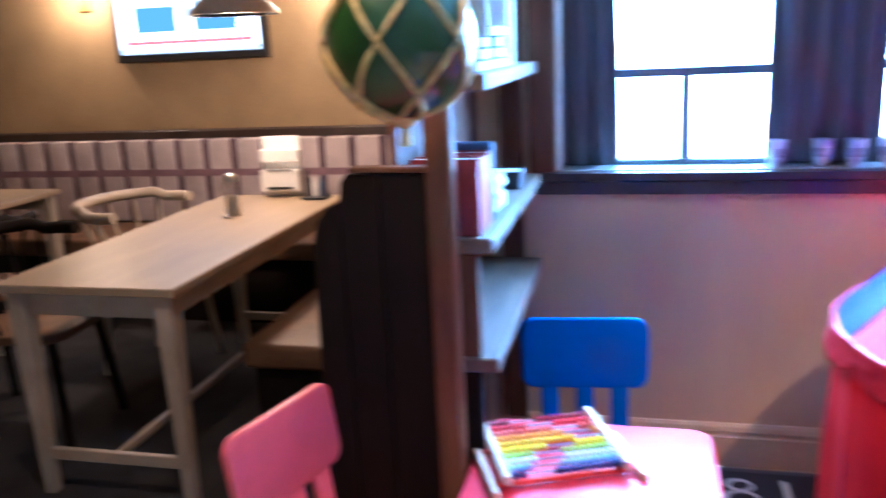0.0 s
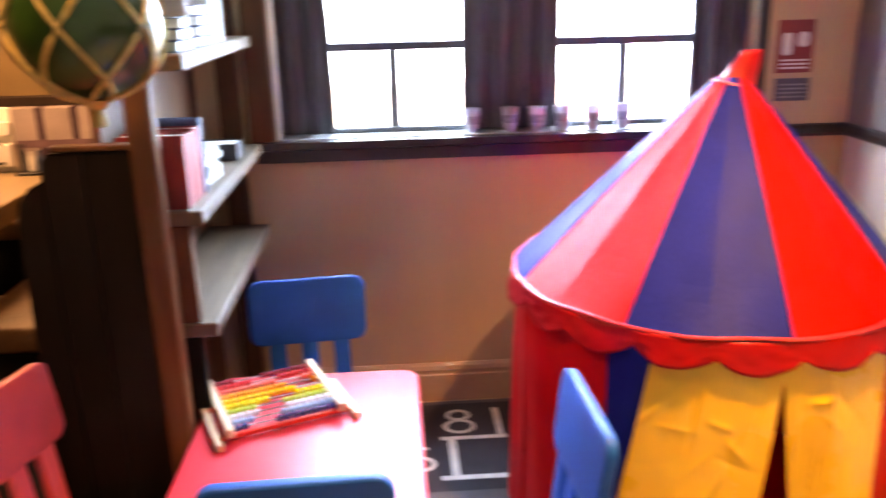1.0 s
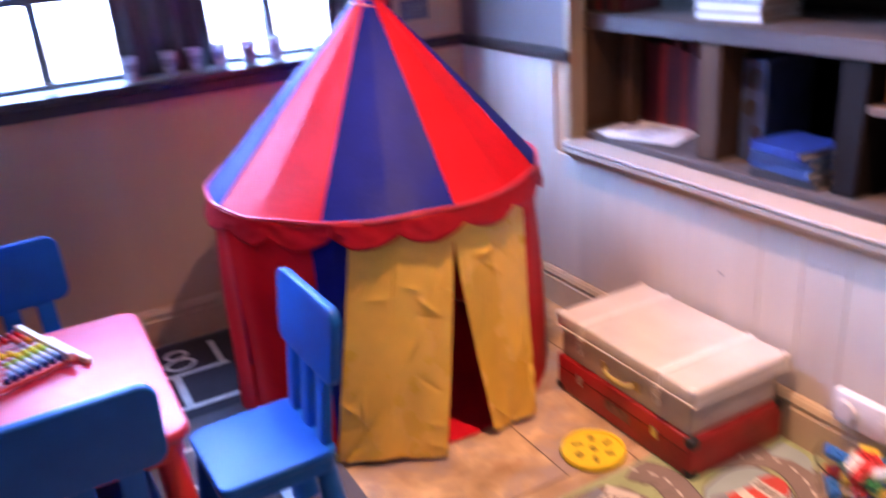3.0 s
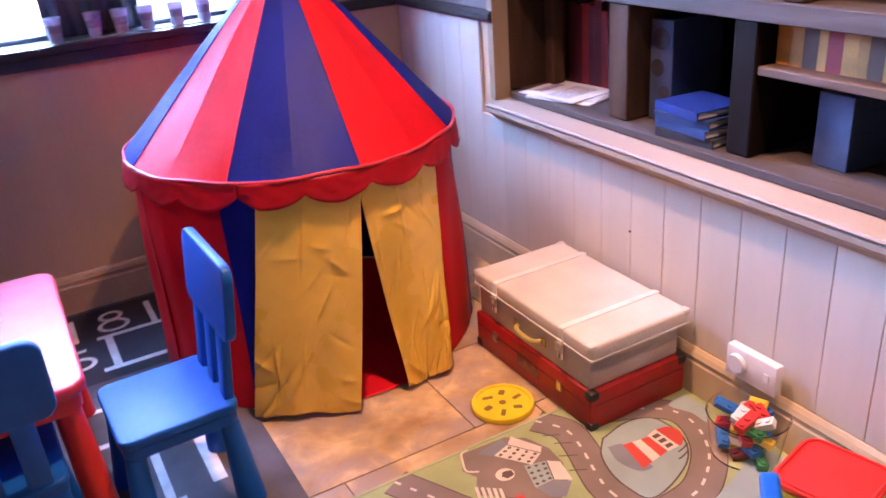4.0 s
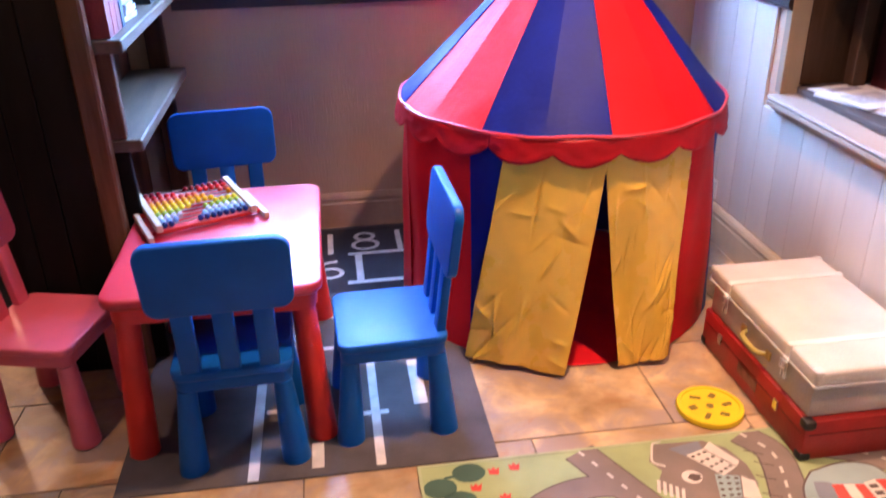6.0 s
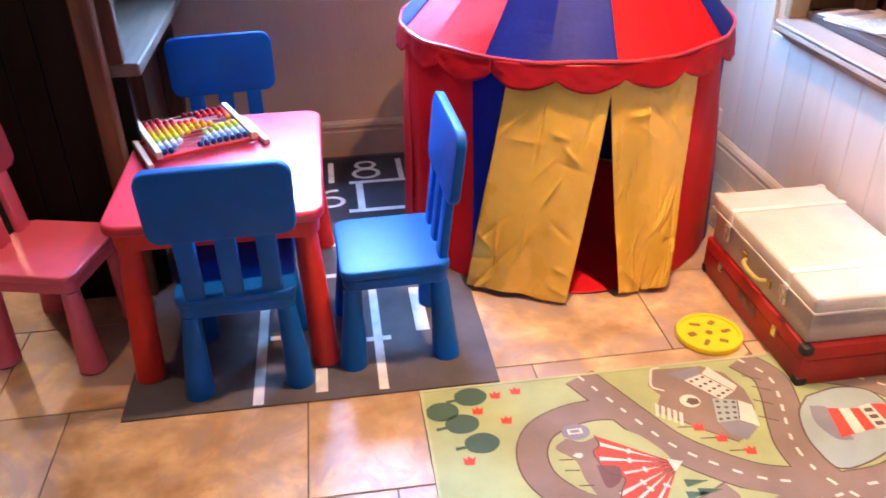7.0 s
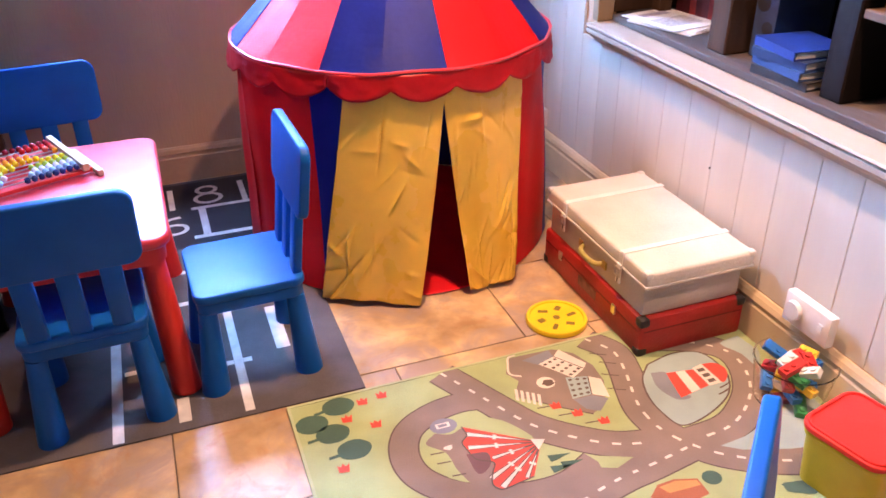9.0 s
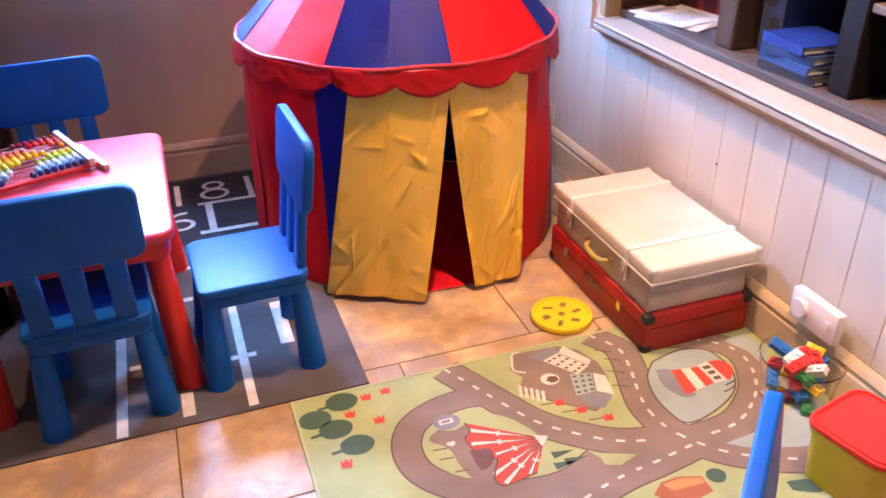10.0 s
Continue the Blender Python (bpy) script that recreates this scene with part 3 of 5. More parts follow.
part("rim_piping", tube([rimpt(6 * i, TR + 0.004 + 0.003 * math.sin(i * 1.7), TZ + 0.003 * math.sin(i * 0.9)) for i in range(60)], 0.0050, 8, True), PIPING, tent, "glossy red piping", smooth=True)


def wallr(v):
    return 0.512 + 0.022 * (1 - v)


def wall_panel(a0, a1, z0=0.008):
    return sheet(lambda u, v: rimpt(a0 + (a1 - a0) * u, wallr(v) + 0.006 * math.sin(radians((a0 + (a1 - a0) * u)) * 9 + 3 * v) + 0.012 * noise.noise(Vector((a0 * 0.1 + u * 3.5, v * 1.6, 5.0))), z0 + (TZ - z0) * v), 14, 10)


for a0, a1, m in ((-68, -33, TENTRED), (-33, 3, TENTBLUE), (3, 39, TENTRED), (39, 75, TENTBLUE), (75, 111, TENTRED), (111, 147, TENTBLUE), (147, 190, TENTRED), (190, 226, TENTRED), (226, 243, TENTBLUE)):
    part("wall_panel", wall_panel(a0, a1), m, tent, "blue panel" if m == TENTBLUE else "red panel", smooth=True)
part("groundsheet", lathe([(0.0, 0.003), (0.525, 0.003), (0.530, 0.006), (0.525, 0.009), (0.0, 0.010)], 48, *TC), TENTRED, tent)


def flap(top, bottom, r_top, r_bot, phase, count):
    rng = random.Random(int(phase * 10))
    creases = []
    for k in range(count):
        ang = rng.choice((rng.uniform(0.2, 0.9), rng.uniform(-0.5, 0.1), rng.uniform(1.2, 1.9)))
        creases.append((rng.uniform(0.05, 0.95), rng.uniform(0.02, 0.92) ** 1.5, math.cos(ang), math.sin(ang), rng.uniform(0.08, 0.22), rng.choice((1, 1, -1)) * rng.uniform(0.003, 0.008)))

    def fn(u, v):
        a = (bottom[0] + (bottom[1] - bottom[0]) * u) * (1 - v) + (top[0] + (top[1] - top[0]) * u) * v
        r = r_bot[0] * (1 - u) + r_bot[1] * u
        r = r * (1 - v) + r_top * v + 0.010 * math.sin(7 * u + phase + 3 * v) * (1 - v * 0.8)
        r += 0.012 * noise.noise(Vector((u * 4 + phase, v * 3, phase))) * (1 - v)
        for cu, cv, dx, dy, ln, amp in creases:
            along = (u - cu) * dx + (v - cv) * dy
            off = -(u - cu) * dy + (v - cv) * dx
            r += amp * math.exp(-abs(off) / 0.011) * max(0.0, 1 - (along / ln) ** 2)
        z = 0.012 + 0.012 * (1 - v) * math.sin(3 * u + phase) ** 2
        return rimpt(a, r, z + (0.70 - z) * v)
    return sheet(fn, 80, 130)


for nm, b in (("door_flap", flap((238.0, 270.5), (227.6, 259.0), 0.514, (0.575, 0.590), 0.4, 22)), ("door_flap", flap((269.0, 303.0), (275.8, 292.5), 0.515, (0.566, 0.590), 2.1, 40))):
    f = part(nm, b, TENTYEL, tent, "creased yellow satin flap", smooth=True)
    f.modifiers.new("thick", 'SOLIDIFY').thickness = 0.002


def valance(u, v):
    """A thin scalloped frill all round under the rim."""
    a = 233 + 360 * u
    arch = abs(math.sin(math.pi * 18 * u))
    uneven = noise.noise(Vector((math.cos(radians(a)) * 4, math.sin(radians(a)) * 4, 2.0)))
    drop = 0.040 + 0.036 * arch ** 0.7 + 0.012 * uneven
    r = TR + 0.006 + (0.008 + 0.010 * uneven + 0.006 * arch) * (1 - v)
    r += 0.005 * noise.noise(Vector((u * 90, v * 5, 9.0))) * (1 - v * 0.5)
    return rimpt(a, r, TZ - 0.004 - drop * (1 - v))


f = part("valance", sheet(valance, 364, 8), TENTTHIN, tent, "scalloped red frill", smooth=True)
f.modifiers.new("thick", 'SOLIDIFY').thickness = 0.001
def peak(u, v):
    a = 2 * math.pi * u
    r = 0.050 * (1 - v ** 1.6) * (1 - 0.25 * math.sin(math.pi * v)) + 0.013 + 0.009 * v ** 3 + 0.003 * math.sin(5 * a + 4 * v)
    return (APEX[0] + 0.042 * v ** 1.3 + r * math.cos(a), APEX[1] - 0.010 * v + r * (0.9 - 0.5 * v) * math.sin(a), 1.205 + 0.108 * v - 0.030 * (1 - v) * max(0.0, math.cos(a)))


cap = part("peak_cap", sheet(peak, 28, 10), TENTTHIN, tent, "red fabric peak sleeve", smooth=True)
cap.modifiers.new("thick", 'SOLIDIFY').thickness = 0.003
part("peak_tie", tube([(APEX[0] + 0.05 * math.cos(radians(a)), APEX[1] + 0.05 * math.sin(radians(a)), 1.226 - 0.012 * math.cos(radians(a))) for a in range(0, 360, 15)], 0.004, 6, True), PINKP, tent, smooth=True)

# ---- mats ----
mt = thing("hopscotch_mat", O, "dark grey felt hopscotch mat with white lines under the table", "mat")
part("mat_body", span(-2.115, -1.135, -1.590, -0.036, 0.0, 0.005, 0.001), MATGREY, mt)
ZL = 0.0062


def line(x0, x1, y0, y1):
    part("printed_line", flat([(x0, y0), (x1, y0), (x1, y1), (x0, y1)], ZL), PRINTWHITE, mt)


# rear part of the mat, a darker grey than its front
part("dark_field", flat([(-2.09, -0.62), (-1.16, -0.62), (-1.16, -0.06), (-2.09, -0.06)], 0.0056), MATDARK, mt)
line(-1.480, -1.250, -0.318, -0.296)
line(-1.281, -1.259, -0.2955, -0.105)
line(-1.560, -1.538, -0.2955, -0.105)
line(-1.455, -1.428, -0.535, -0.3185)
line(-1.490, -1.205, -0.560, -0.5355)
line(-1.455, -1.430, -1.575, -1.02)
line(-1.520, -1.4555, -1.360, -1.340)
line(-1.4295, -1.405, -1.360, -1.340)
line(-1.785, -1.757, -1.585, -1.05)
line(-1.750, -1.690, -1.310, -1.290)
line(-1.622, -1.590, -1.560, -1.46)
line(-1.330, -1.290, -1.330, -1.10)
line(-1.60, -1.30, -1.000, -0.978)
line(-1.60, -1.46, -0.80, -0.778)
PRINTYEL = M("yellow_mat_print", (0.62, 0.46, 0.12), 0.9, 0.12, 20, 0.3, 300)
for q in range(3):
    part("printed_mark", flat([(-1.395, -0.86 + 0.035 * q), (-1.315, -0.86 + 0.035 * q), (-1.315, -0.842 + 0.035 * q), (-1.395, -0.842 + 0.035 * q)], ZL), PRINTYEL, mt)
for ry, rad, sq in ((-0.148, 0.032, 1.15), (-0.228, 0.041, 1.2)):
    part("printed_digit", ribbon([(-1.408 + rad * sq * math.cos(radians(q)), ry + rad * math.sin(radians(q))) for q in range(0, 376, 15)], 0.017, ZL + 0.00005), PRINTWHITE, mt)
part("printed_digit", ribbon([(-1.555 + 0.046 * math.cos(radians(q)), -0.462 + 0.038 * math.sin(radians(q))) for q in range(0, 376, 15)], 0.017, ZL), PRINTWHITE, mt)
part("printed_digit", ribbon([(-1.600, -0.455), (-1.592, -0.405), (-1.565, -0.372), (-1.525, -0.365)], 0.017, ZL + 0.00005), PRINTWHITE, mt)

rug = thing("road_rug", O, "green children's rug printed with roads, circus and lighthouse", "rug")
RX0, RX1, RY0, RY1 = -1.353, -0.023, -2.352, -1.600
part("rug_body", span(RX0, RX1, RY0, RY1, 0.0, 0.0065, 0.0015), RUGGREEN, rug)
part("binding", joined(span(RX0, RX1, RY1 - 0.008, RY1, 0.0066, 0.008), span(RX0, RX0 + 0.008, RY0, RY1 - 0.009, 0.0066, 0.008), span(RX0 + 0.009, RX1, RY0, RY0 + 0.008, 0.0066, 0.008)), RUGEDGE, rug)
Z0 = 0.0070
ROADS = {
    "main": [(-0.925, -1.612), (-0.88, -1.70), (-0.84, -1.78), (-0.78, -1.89), (-0.70, -1.97), (-0.61, -2.03), (-0.50, -2.06)],
    "ring": [(-0.475, -1.612), (-0.43, -1.69), (-0.44, -1.77), (-0.475, -1.88), (-0.49, -1.95), (-0.48, -2.03), (-0.44, -2.10), (-0.38, -2.16), (-0.27, -2.22), (-0.05, -2.29)],
    "loop": [(-0.30, -1.69), (-0.20, -1.735), (-0.13, -1.80), (-0.125, -1.88), (-0.17, -1.97), (-0.24, -2.035), (-0.32, -2.075), (-0.44, -2.085)],
    "branch": [(-0.46, -2.10), (-0.58, -2.12), (-0.66, -2.13), (-0.76, -2.155), (-0.88, -2.20), (-0.98, -2.26), (-1.02, -2.34)],
    "circus": [(-0.86, -1.755), (-0.93, -1.745), (-1.01, -1.76), (-1.08, -1.80), (-1.115, -1.87), (-1.11, -1.95), (-1.06, -2.02), (-0.98, -2.07), (-0.88, -2.10), (-0.78, -2.10), (-0.69, -2.06)],
}
for i, (nm, pts) in enumerate(ROADS.items()):
    w = 0.088 if nm != "circus" else 0.070
    part("road_edge", ribbon(pts, w + 0.008, Z0 + 0.00003 * i), RUGLINE, rug)
for i, (nm, pts) in enumerate(ROADS.items()):
    w = 0.088 if nm != "circus" else 0.070
    part("printed_road", ribbon(pts, w, Z0 + 0.0004 + 0.00003 * i), RUGROAD, rug)
Z1 = Z0 + 0.0008
for nm in ("main", "ring", "loop", "branch"):
    P = smooth_line(ROADS[nm], 10)
    dashes = []
    acc = 0.0
    cur = []
    for a, b in zip(P, P[1:]):
        n = max(1, int((b - a).length / 0.004))
        for k in range(n):
            q = a + (b - a) * (k / n)
            acc += (b - a).length / n
            if acc % 0.052 < 0.027:
                cur.append(q)
            elif cur:
                dashes.append(cur)
                cur = []
    for d in dashes:
        if len(d) > 2:
            part("road_dash", ribbon([(d[0].x, d[0].y), (d[-1].x, d[-1].y)], 0.0075, Z1), RUGWHITE, rug)
# lake and lighthouse


def round_patch(pts, z, n=5):
    return flat([(p.x, p.y) for p in smooth_line(pts + pts[:1], n)[:-1]], z)


LAKE = [(-0.371, -1.782), (-0.418, -1.832), (-0.443, -1.90), (-0.446, -1.965), (-0.426, -2.028), (-0.346, -2.020), (-0.246, -1.973), (-0.193, -1.904), (-0.186, -1.840), (-0.205, -1.785), (-0.276, -1.763)]
part("lake_outline", ribbon(LAKE + LAKE[:1], 0.005, Z1 + 0.00005), RUGLINE, rug)
part("printed_lake", round_patch(LAKE, Z1 - 0.0001), RUGBLUE, rug)
part("printed_sea", round_patch([(-0.050, -1.759), (-0.045, -1.840), (-0.092, -1.895), (-0.095, -1.835), (-0.122, -1.772)], Z1 - 0.0001, 3), RUGBLUE, rug)
part("printed_sea", flat([(-0.380, -2.124), (-0.303, -2.118), (-0.190, -2.085), (-0.045, -2.03), (-0.045, -2.23), (-0.224, -2.195), (-0.338, -2.155)], Z1 - 0.0001), RUGBLUE, rug)
part("printed_rock", round_patch([(-0.384, -1.818), (-0.341, -1.834), (-0.345, -1.915), (-0.340, -1.945), (-0.380, -1.938), (-0.400, -1.878)], Z1 + 0.0002, 4), RUGGREY, rug)
part("printed_lighthouse", flat([(-0.345, -1.834), (-0.266, -1.847), (-0.266, -1.920), (-0.366, -1.937)], Z1 + 0.0005), RUGRED, rug)
part("lighthouse_band", flat([(-0.318, -1.8395), (-0.291, -1.8435), (-0.297, -1.925), (-0.328, -1.930)], Z1 + 0.0008), RUGWHITE, rug)
part("lighthouse_lantern", flat([(-0.266, -1.842), (-0.230, -1.834), (-0.226, -1.922), (-0.266, -1.922)], Z1 + 0.0007), RUGWHITE, rug)
part("lighthouse_lamp", round_patch([(-0.231, -1.836), (-0.196, -1.842), (-0.180, -1.872), (-0.196, -1.905), (-0.227, -1.920)], Z1 + 0.0006, 4), RUGRED, rug)
for y in (-1.856, -1.880, -1.904):
    part("lighthouse_window", flat([(-0.258, y - 0.008), (-0.236, y - 0.008), (-0.236, y + 0.006), (-0.258, y + 0.006)], Z1 + 0.0010), RUGLINE, rug)
for wx, wy in ((-0.215, -1.935), (-0.235, -1.957), (-0.205, -1.912)):
    part("lake_wave", ribbon([(wx - 0.030, wy - 0.004), (wx - 0.010, wy), (wx + 0.014, wy + 0.008)], 0.005, Z1 + 0.0003), RUGLINE, rug)
# circus tent print
tipx, tipy = -0.785, -1.955
part("circus_ground", blob(-0.93, -1.93, 0.135, 0.115, Z1 - 0.0002, 26, 0.03, -0.4), RUGGREEN, rug)
part("circus_plaza", round_patch([(-1.022, -1.833), (-0.985, -1.85), (-0.940, -1.842), (-0.930, -1.93), (-0.920, -2.01), (-0.930, -2.062), (-0.989, -2.037), (-1.013, -1.971), (-1.019, -1.908), (-1.055, -1.862)], Z1 - 0.0001), RUGROAD, rug)
TENTFAN = ((144, 0.205), (152, 0.186), (160, 0.196), (170, 0.184), (180, 0.172), (190, 0.140), (200, 0.165), (208, 0.190), (216, 0.188), (226, 0.145), (236, 0.120))


def fan(k, q):
    a, r = TENTFAN[k]
    return (tipx + r * q * math.cos(radians(a)), tipy + r * q * math.sin(radians(a)))


part("circus_canvas", flat([(tipx, tipy)] + [fan(k, 1.0) for k in range(11)], Z1 + 0.0002), RUGRED, rug)
for k, (a, r) in enumerate(((151, 0.188), (166, 0.182), (184, 0.135), (203, 0.178), (215, 0.182), (229, 0.128))):
    for q0, q1, w0, w1 in ((0.10, 0.60, 1.2, 2.3), (0.64, 1.0, 2.1, 2.4)):
        quad = [(tipx + r * q * math.cos(radians(a + d)), tipy + r * q * math.sin(radians(a + d))) for q, d in ((q0, -w0), (q1, -w1), (q1, w1), (q0, w0))]
        part("circus_stripe", flat(quad, Z1 + 0.0005), RUGWHITE, rug)
        part("stripe_outline", ribbon([quad[0], quad[1]], 0.0028, Z1 + 0.0007), RUGLINE, rug)
        part("stripe_outline", ribbon([quad[2], quad[3]], 0.0028, Z1 + 0.0007), RUGLINE, rug)
    part("stripe_knot", blob(tipx + r * 0.62 * math.cos(radians(a)), tipy + r * 0.62 * math.sin(radians(a)), 0.007, 0.009, Z1 + 0.0006, 12, 0, radians(a)), RUGWHITE, rug)
part("circus_tip", flat([(tipx + 0.012, tipy + 0.004), (tipx - 0.022, tipy + 0.018), (tipx - 0.018, tipy - 0.024)], Z1 + 0.0012), RUGWHITE, rug)
part("circus_opening", round_patch([(-0.975, -1.930), (-0.925, -1.942), (-0.935, -1.985), (-0.972, -2.000)], Z1 + 0.0004, 4), M("wine_rug_print", (0.16, 0.085, 0.085), 0.95, 0.1, 8, 0.5, 420), rug)
part("circus_outline", ribbon([fan(k, 1.0) for k in range(11)], 0.004, Z1 + 0.0007), RUGLINE, rug)
for fx, fy in ((-1.045, -1.900), (-1.040, -1.935), (-1.020, -1.985)):
    part("fence_rail", ribbon([(fx - 0.012, fy), (fx + 0.022, fy - 0.004)], 0.004, Z1 + 0.0004), RUGLINE, rug)
part("printed_sign", blob(-1.008, -1.893, 0.012, 0.008, Z1 + 0.0006, 8, 0.2), RUGWHITE, rug)
part("printed_caravan", blob(-0.992, -1.815, 0.036, 0.028, Z1 + 0.0003, 14), RUGGREY, rug)
part("caravan_window", flat([(-1.012, -1.822), (-0.975, -1.822), (-0.975, -1.804), (-1.012, -1.804)], Z1 + 0.0006), RUGWHITE, rug)
part("caravan_pane", flat([(-1.006, -1.818), (-0.982, -1.818), (-0.982, -1.808), (-1.006, -1.808)], Z1 + 0.0009), RUGGREY, rug)
for x, y in ((-1.225, -1.645), (-1.305, -1.690), (-1.262, -1.742), (-1.225, -1.815)):
    part("printed_tree", blob(x, y, 0.043, 0.035, Z1, 22, 0.015), RUGTREE, rug)
    if x > -1.29:
        part("tree_trunk", flat([(x - 0.066, y - 0.016), (x - 0.035, y - 0.012), (x - 0.035, y - 0.002), (x - 0.066, y - 0.006)], Z1 - 0.0002), RUGTREE, rug)
for x, y in ((-1.16, -1.648), (-1.215, -1.700), (-1.150, -1.745), (-1.265, -1.868), (-0.600, -1.940), (-0.650, -1.890), (-0.690, -1.845), (-1.105, -1.640)):
    part("printed_tulip", flat([(x - 0.014, y - 0.012), (x + 0.010, y - 0.016), (x + 0.016, y + 0.012), (x + 0.006, y + 0.004), (x, y + 0.016), (x - 0.006, y + 0.004), (x - 0.014, y + 0.012)], Z1), RUGRED, rug)
for x, y in ((-0.600, -1.940), (-0.650, -1.890), (-0.690, -1.845)):
    part("tulip_stem", ribbon([(x - 0.014, y + 0.002), (x - 0.050, y + 0.006)], 0.004, Z1 - 0.0001), RUGLINE, rug)
YARD = [(-0.726, -1.616), (-0.588, -1.622), (-0.540, -1.66), (-0.515, -1.73), (-0.520, -1.80), (-0.560, -1.880), (-0.614, -1.910), (-0.680, -1.857), (-0.730, -1.812), (-0.775, -1.775), (-0.738, -1.719), (-0.757, -1.678)]
part("printed_yard", flat(YARD, Z1 - 0.0004), RUGROAD, rug)
part("yard_outline", ribbon(YARD[6:9], 0.004, Z1 - 0.0002), RUGLINE, rug)
part("house_shadow", flat([(-0.634, -1.841), (-0.581, -1.843), (-0.545, -1.869), (-0.591, -1.907), (-0.621, -1.886)], Z1 - 0.0002), RUGGREY, rug)
part("house_shadow", flat([(-0.690, -1.640), (-0.600, -1.622), (-0.600, -1.668), (-0.650, -1.680)], Z1 - 0.0002), RUGGREY, rug)
for wall, roof, mw, mg in (([(-0.655, -1.672), (-0.600, -1.655), (-0.545, -1.735), (-0.592, -1.760)], [(-0.600, -1.655), (-0.572, -1.630), (-0.528, -1.715), (-0.545, -1.735)], RUGWHITE, RUGLINE),
                           ([(-0.612, -1.752), (-0.552, -1.768), (-0.579, -1.839), (-0.636, -1.839)], [(-0.552, -1.768), (-0.524, -1.792), (-0.540, -1.867), (-0.579, -1.839)], RUGBLUE, RUGLINE)):
    part("printed_house", flat(wall, Z1), mw, rug)
    part("house_roof", flat(roof, Z1 + 0.0003), RUGWHITE, rug)
    part("house_outline", ribbon([roof[0], roof[3]], 0.003, Z1 + 0.0005), RUGLINE, rug)
    w0, w1, w2, w3 = (Vector(p) for p in wall)
    for i in range(4):
        for j in range(3):
            p = w0.lerp(w3, (i + 0.5) / 4).lerp(w1.lerp(w2, (i + 0.5) / 4), (j + 0.5) / 3)
            part("house_window", blob(p.x, p.y, 0.0062, 0.0050, Z1 + 0.0003, 6), mg, rug)
for x, y in ((-0.475, -1.690), (-0.470, -1.735), (-0.490, -1.785), (-0.505, -1.845)):
    part("garden_fence", ribbon([(x - 0.022, y + 0.012), (x + 0.020, y - 0.012)], 0.004, Z1), RUGLINE, rug)
part("printed_pond", blob(-0.672, -1.752, 0.026, 0.024, Z1 + 0.0002), RUGWHITE, rug)
part("pond_middle", blob(-0.666, -1.755, 0.017, 0.014, Z1 + 0.0005, 12, 0.15), RUGLINE, rug)
for k in range(5):
    part("crossing_bar", flat([(-0.778 + 0.012 * k, -1.790 - 0.010 * k), (-0.771 + 0.012 * k, -1.795 - 0.010 * k), (-0.756 + 0.012 * k, -1.752 - 0.010 * k), (-0.763 + 0.012 * k, -1.747 - 0.010 * k)], Z1 + 0.0002), RUGWHITE, rug)
part("printed_gate", ribbon([(-0.722, -1.704), (-0.748, -1.682), (-0.735, -1.640), (-0.722, -1.614), (-0.700, -1.610)], 0.006, Z1), RUGWHITE, rug)
part("road_island", flat([(-0.685, -2.045), (-0.600, -2.082), (-0.655, -2.100), (-0.69, -2.085)], Z1), RUGGREEN, rug)
for x, y in ((-0.765, -2.015), (-0.745, -2.045), (-0.775, -2.050)):
    part("printed_fir", flat([(x - 0.028, y - 0.012), (x + 0.030, y), (x - 0.028, y + 0.012)], Z1), RUGTREE, rug)
part("printed_farm", flat([(-0.632, -2.207), (-0.597, -2.180), (-0.551, -2.178), (-0.498, -2.196), (-0.500, -2.245), (-0.60, -2.260)], Z1), M("rust_rug_print", (0.36, 0.12, 0.06), 0.95, 0.1, 8, 0.5, 420), rug)
part("farm_roof", flat([(-0.597, -2.188), (-0.551, -2.184), (-0.503, -2.200), (-0.503, -2.216), (-0.585, -2.212)], Z1 + 0.0003), M("ochre_rug_print", (0.55, 0.27, 0.09), 0.95, 0.1, 8, 0.5, 420), rug)
part("printed_tree", blob(-0.465, -2.205, 0.024, 0.022, Z1), RUGTREE, rug)
part("printed_tree", blob(-0.29, -2.305, 0.045, 0.020, Z1 + 0.0006, 18, 0.1, -0.4), RUGTREE, rug)
part("printed_field", flat([(-1.335, -2.33), (-1.335, -2.20), (-1.22, -2.12), (-1.12, -2.17), (-1.06, -2.33)], Z1 - 0.0005), RUGTREE, rug)
part("field_house", flat([(-1.24, -2.16), (-1.19, -2.09), (-1.12, -2.13), (-1.15, -2.19)], Z1), RUGWHITE, rug)

# ---- suitcases ----
CASEDARK = M("dark_red_seam", (0.16, 0.010, 0.010), 0.6, 0.2, 12)
FADED = M("rubbed_label_patch", (0.30, 0.12, 0.09), 0.7, 0.35, 25, 0.3, 80)
rc = thing("red_suitcase", O, "worn red fibreboard suitcase lying flat under a cream one", "suitcase")
part("body", span(-0.378, -0.030, -1.740, -1.145, 0.003, 0.128, 0.010, 2), CASERED, rc, smooth=True)
part("lid_seam", joined(span(-0.3795, -0.3785, -1.728, -1.160, 0.085, 0.088), span(-0.366, -0.042, -1.7415, -1.7405, 0.085, 0.088)), CASEDARK, rc)
for y in (-1.265, -1.600):
    part("latch", box(0.006, 0.020, 0.030, -0.381, y, 0.068, 0.001), CHROME, rc)
part("worn_label", box(0.001, 0.110, 0.034, -0.3790, -1.440, 0.046), FADED, rc, "rubbed remains of a label")
for x, y, z in ((-0.364, -1.726, 0.100), (-0.364, -1.726, 0.002), (-0.044, -1.726, 0.100), (-0.364, -1.159, 0.002)):
    part("corner_guard", box(0.034, 0.034, 0.0290, x, y, z, 0.009, 2), BLACKP, rc, "black corner guard", smooth=True)
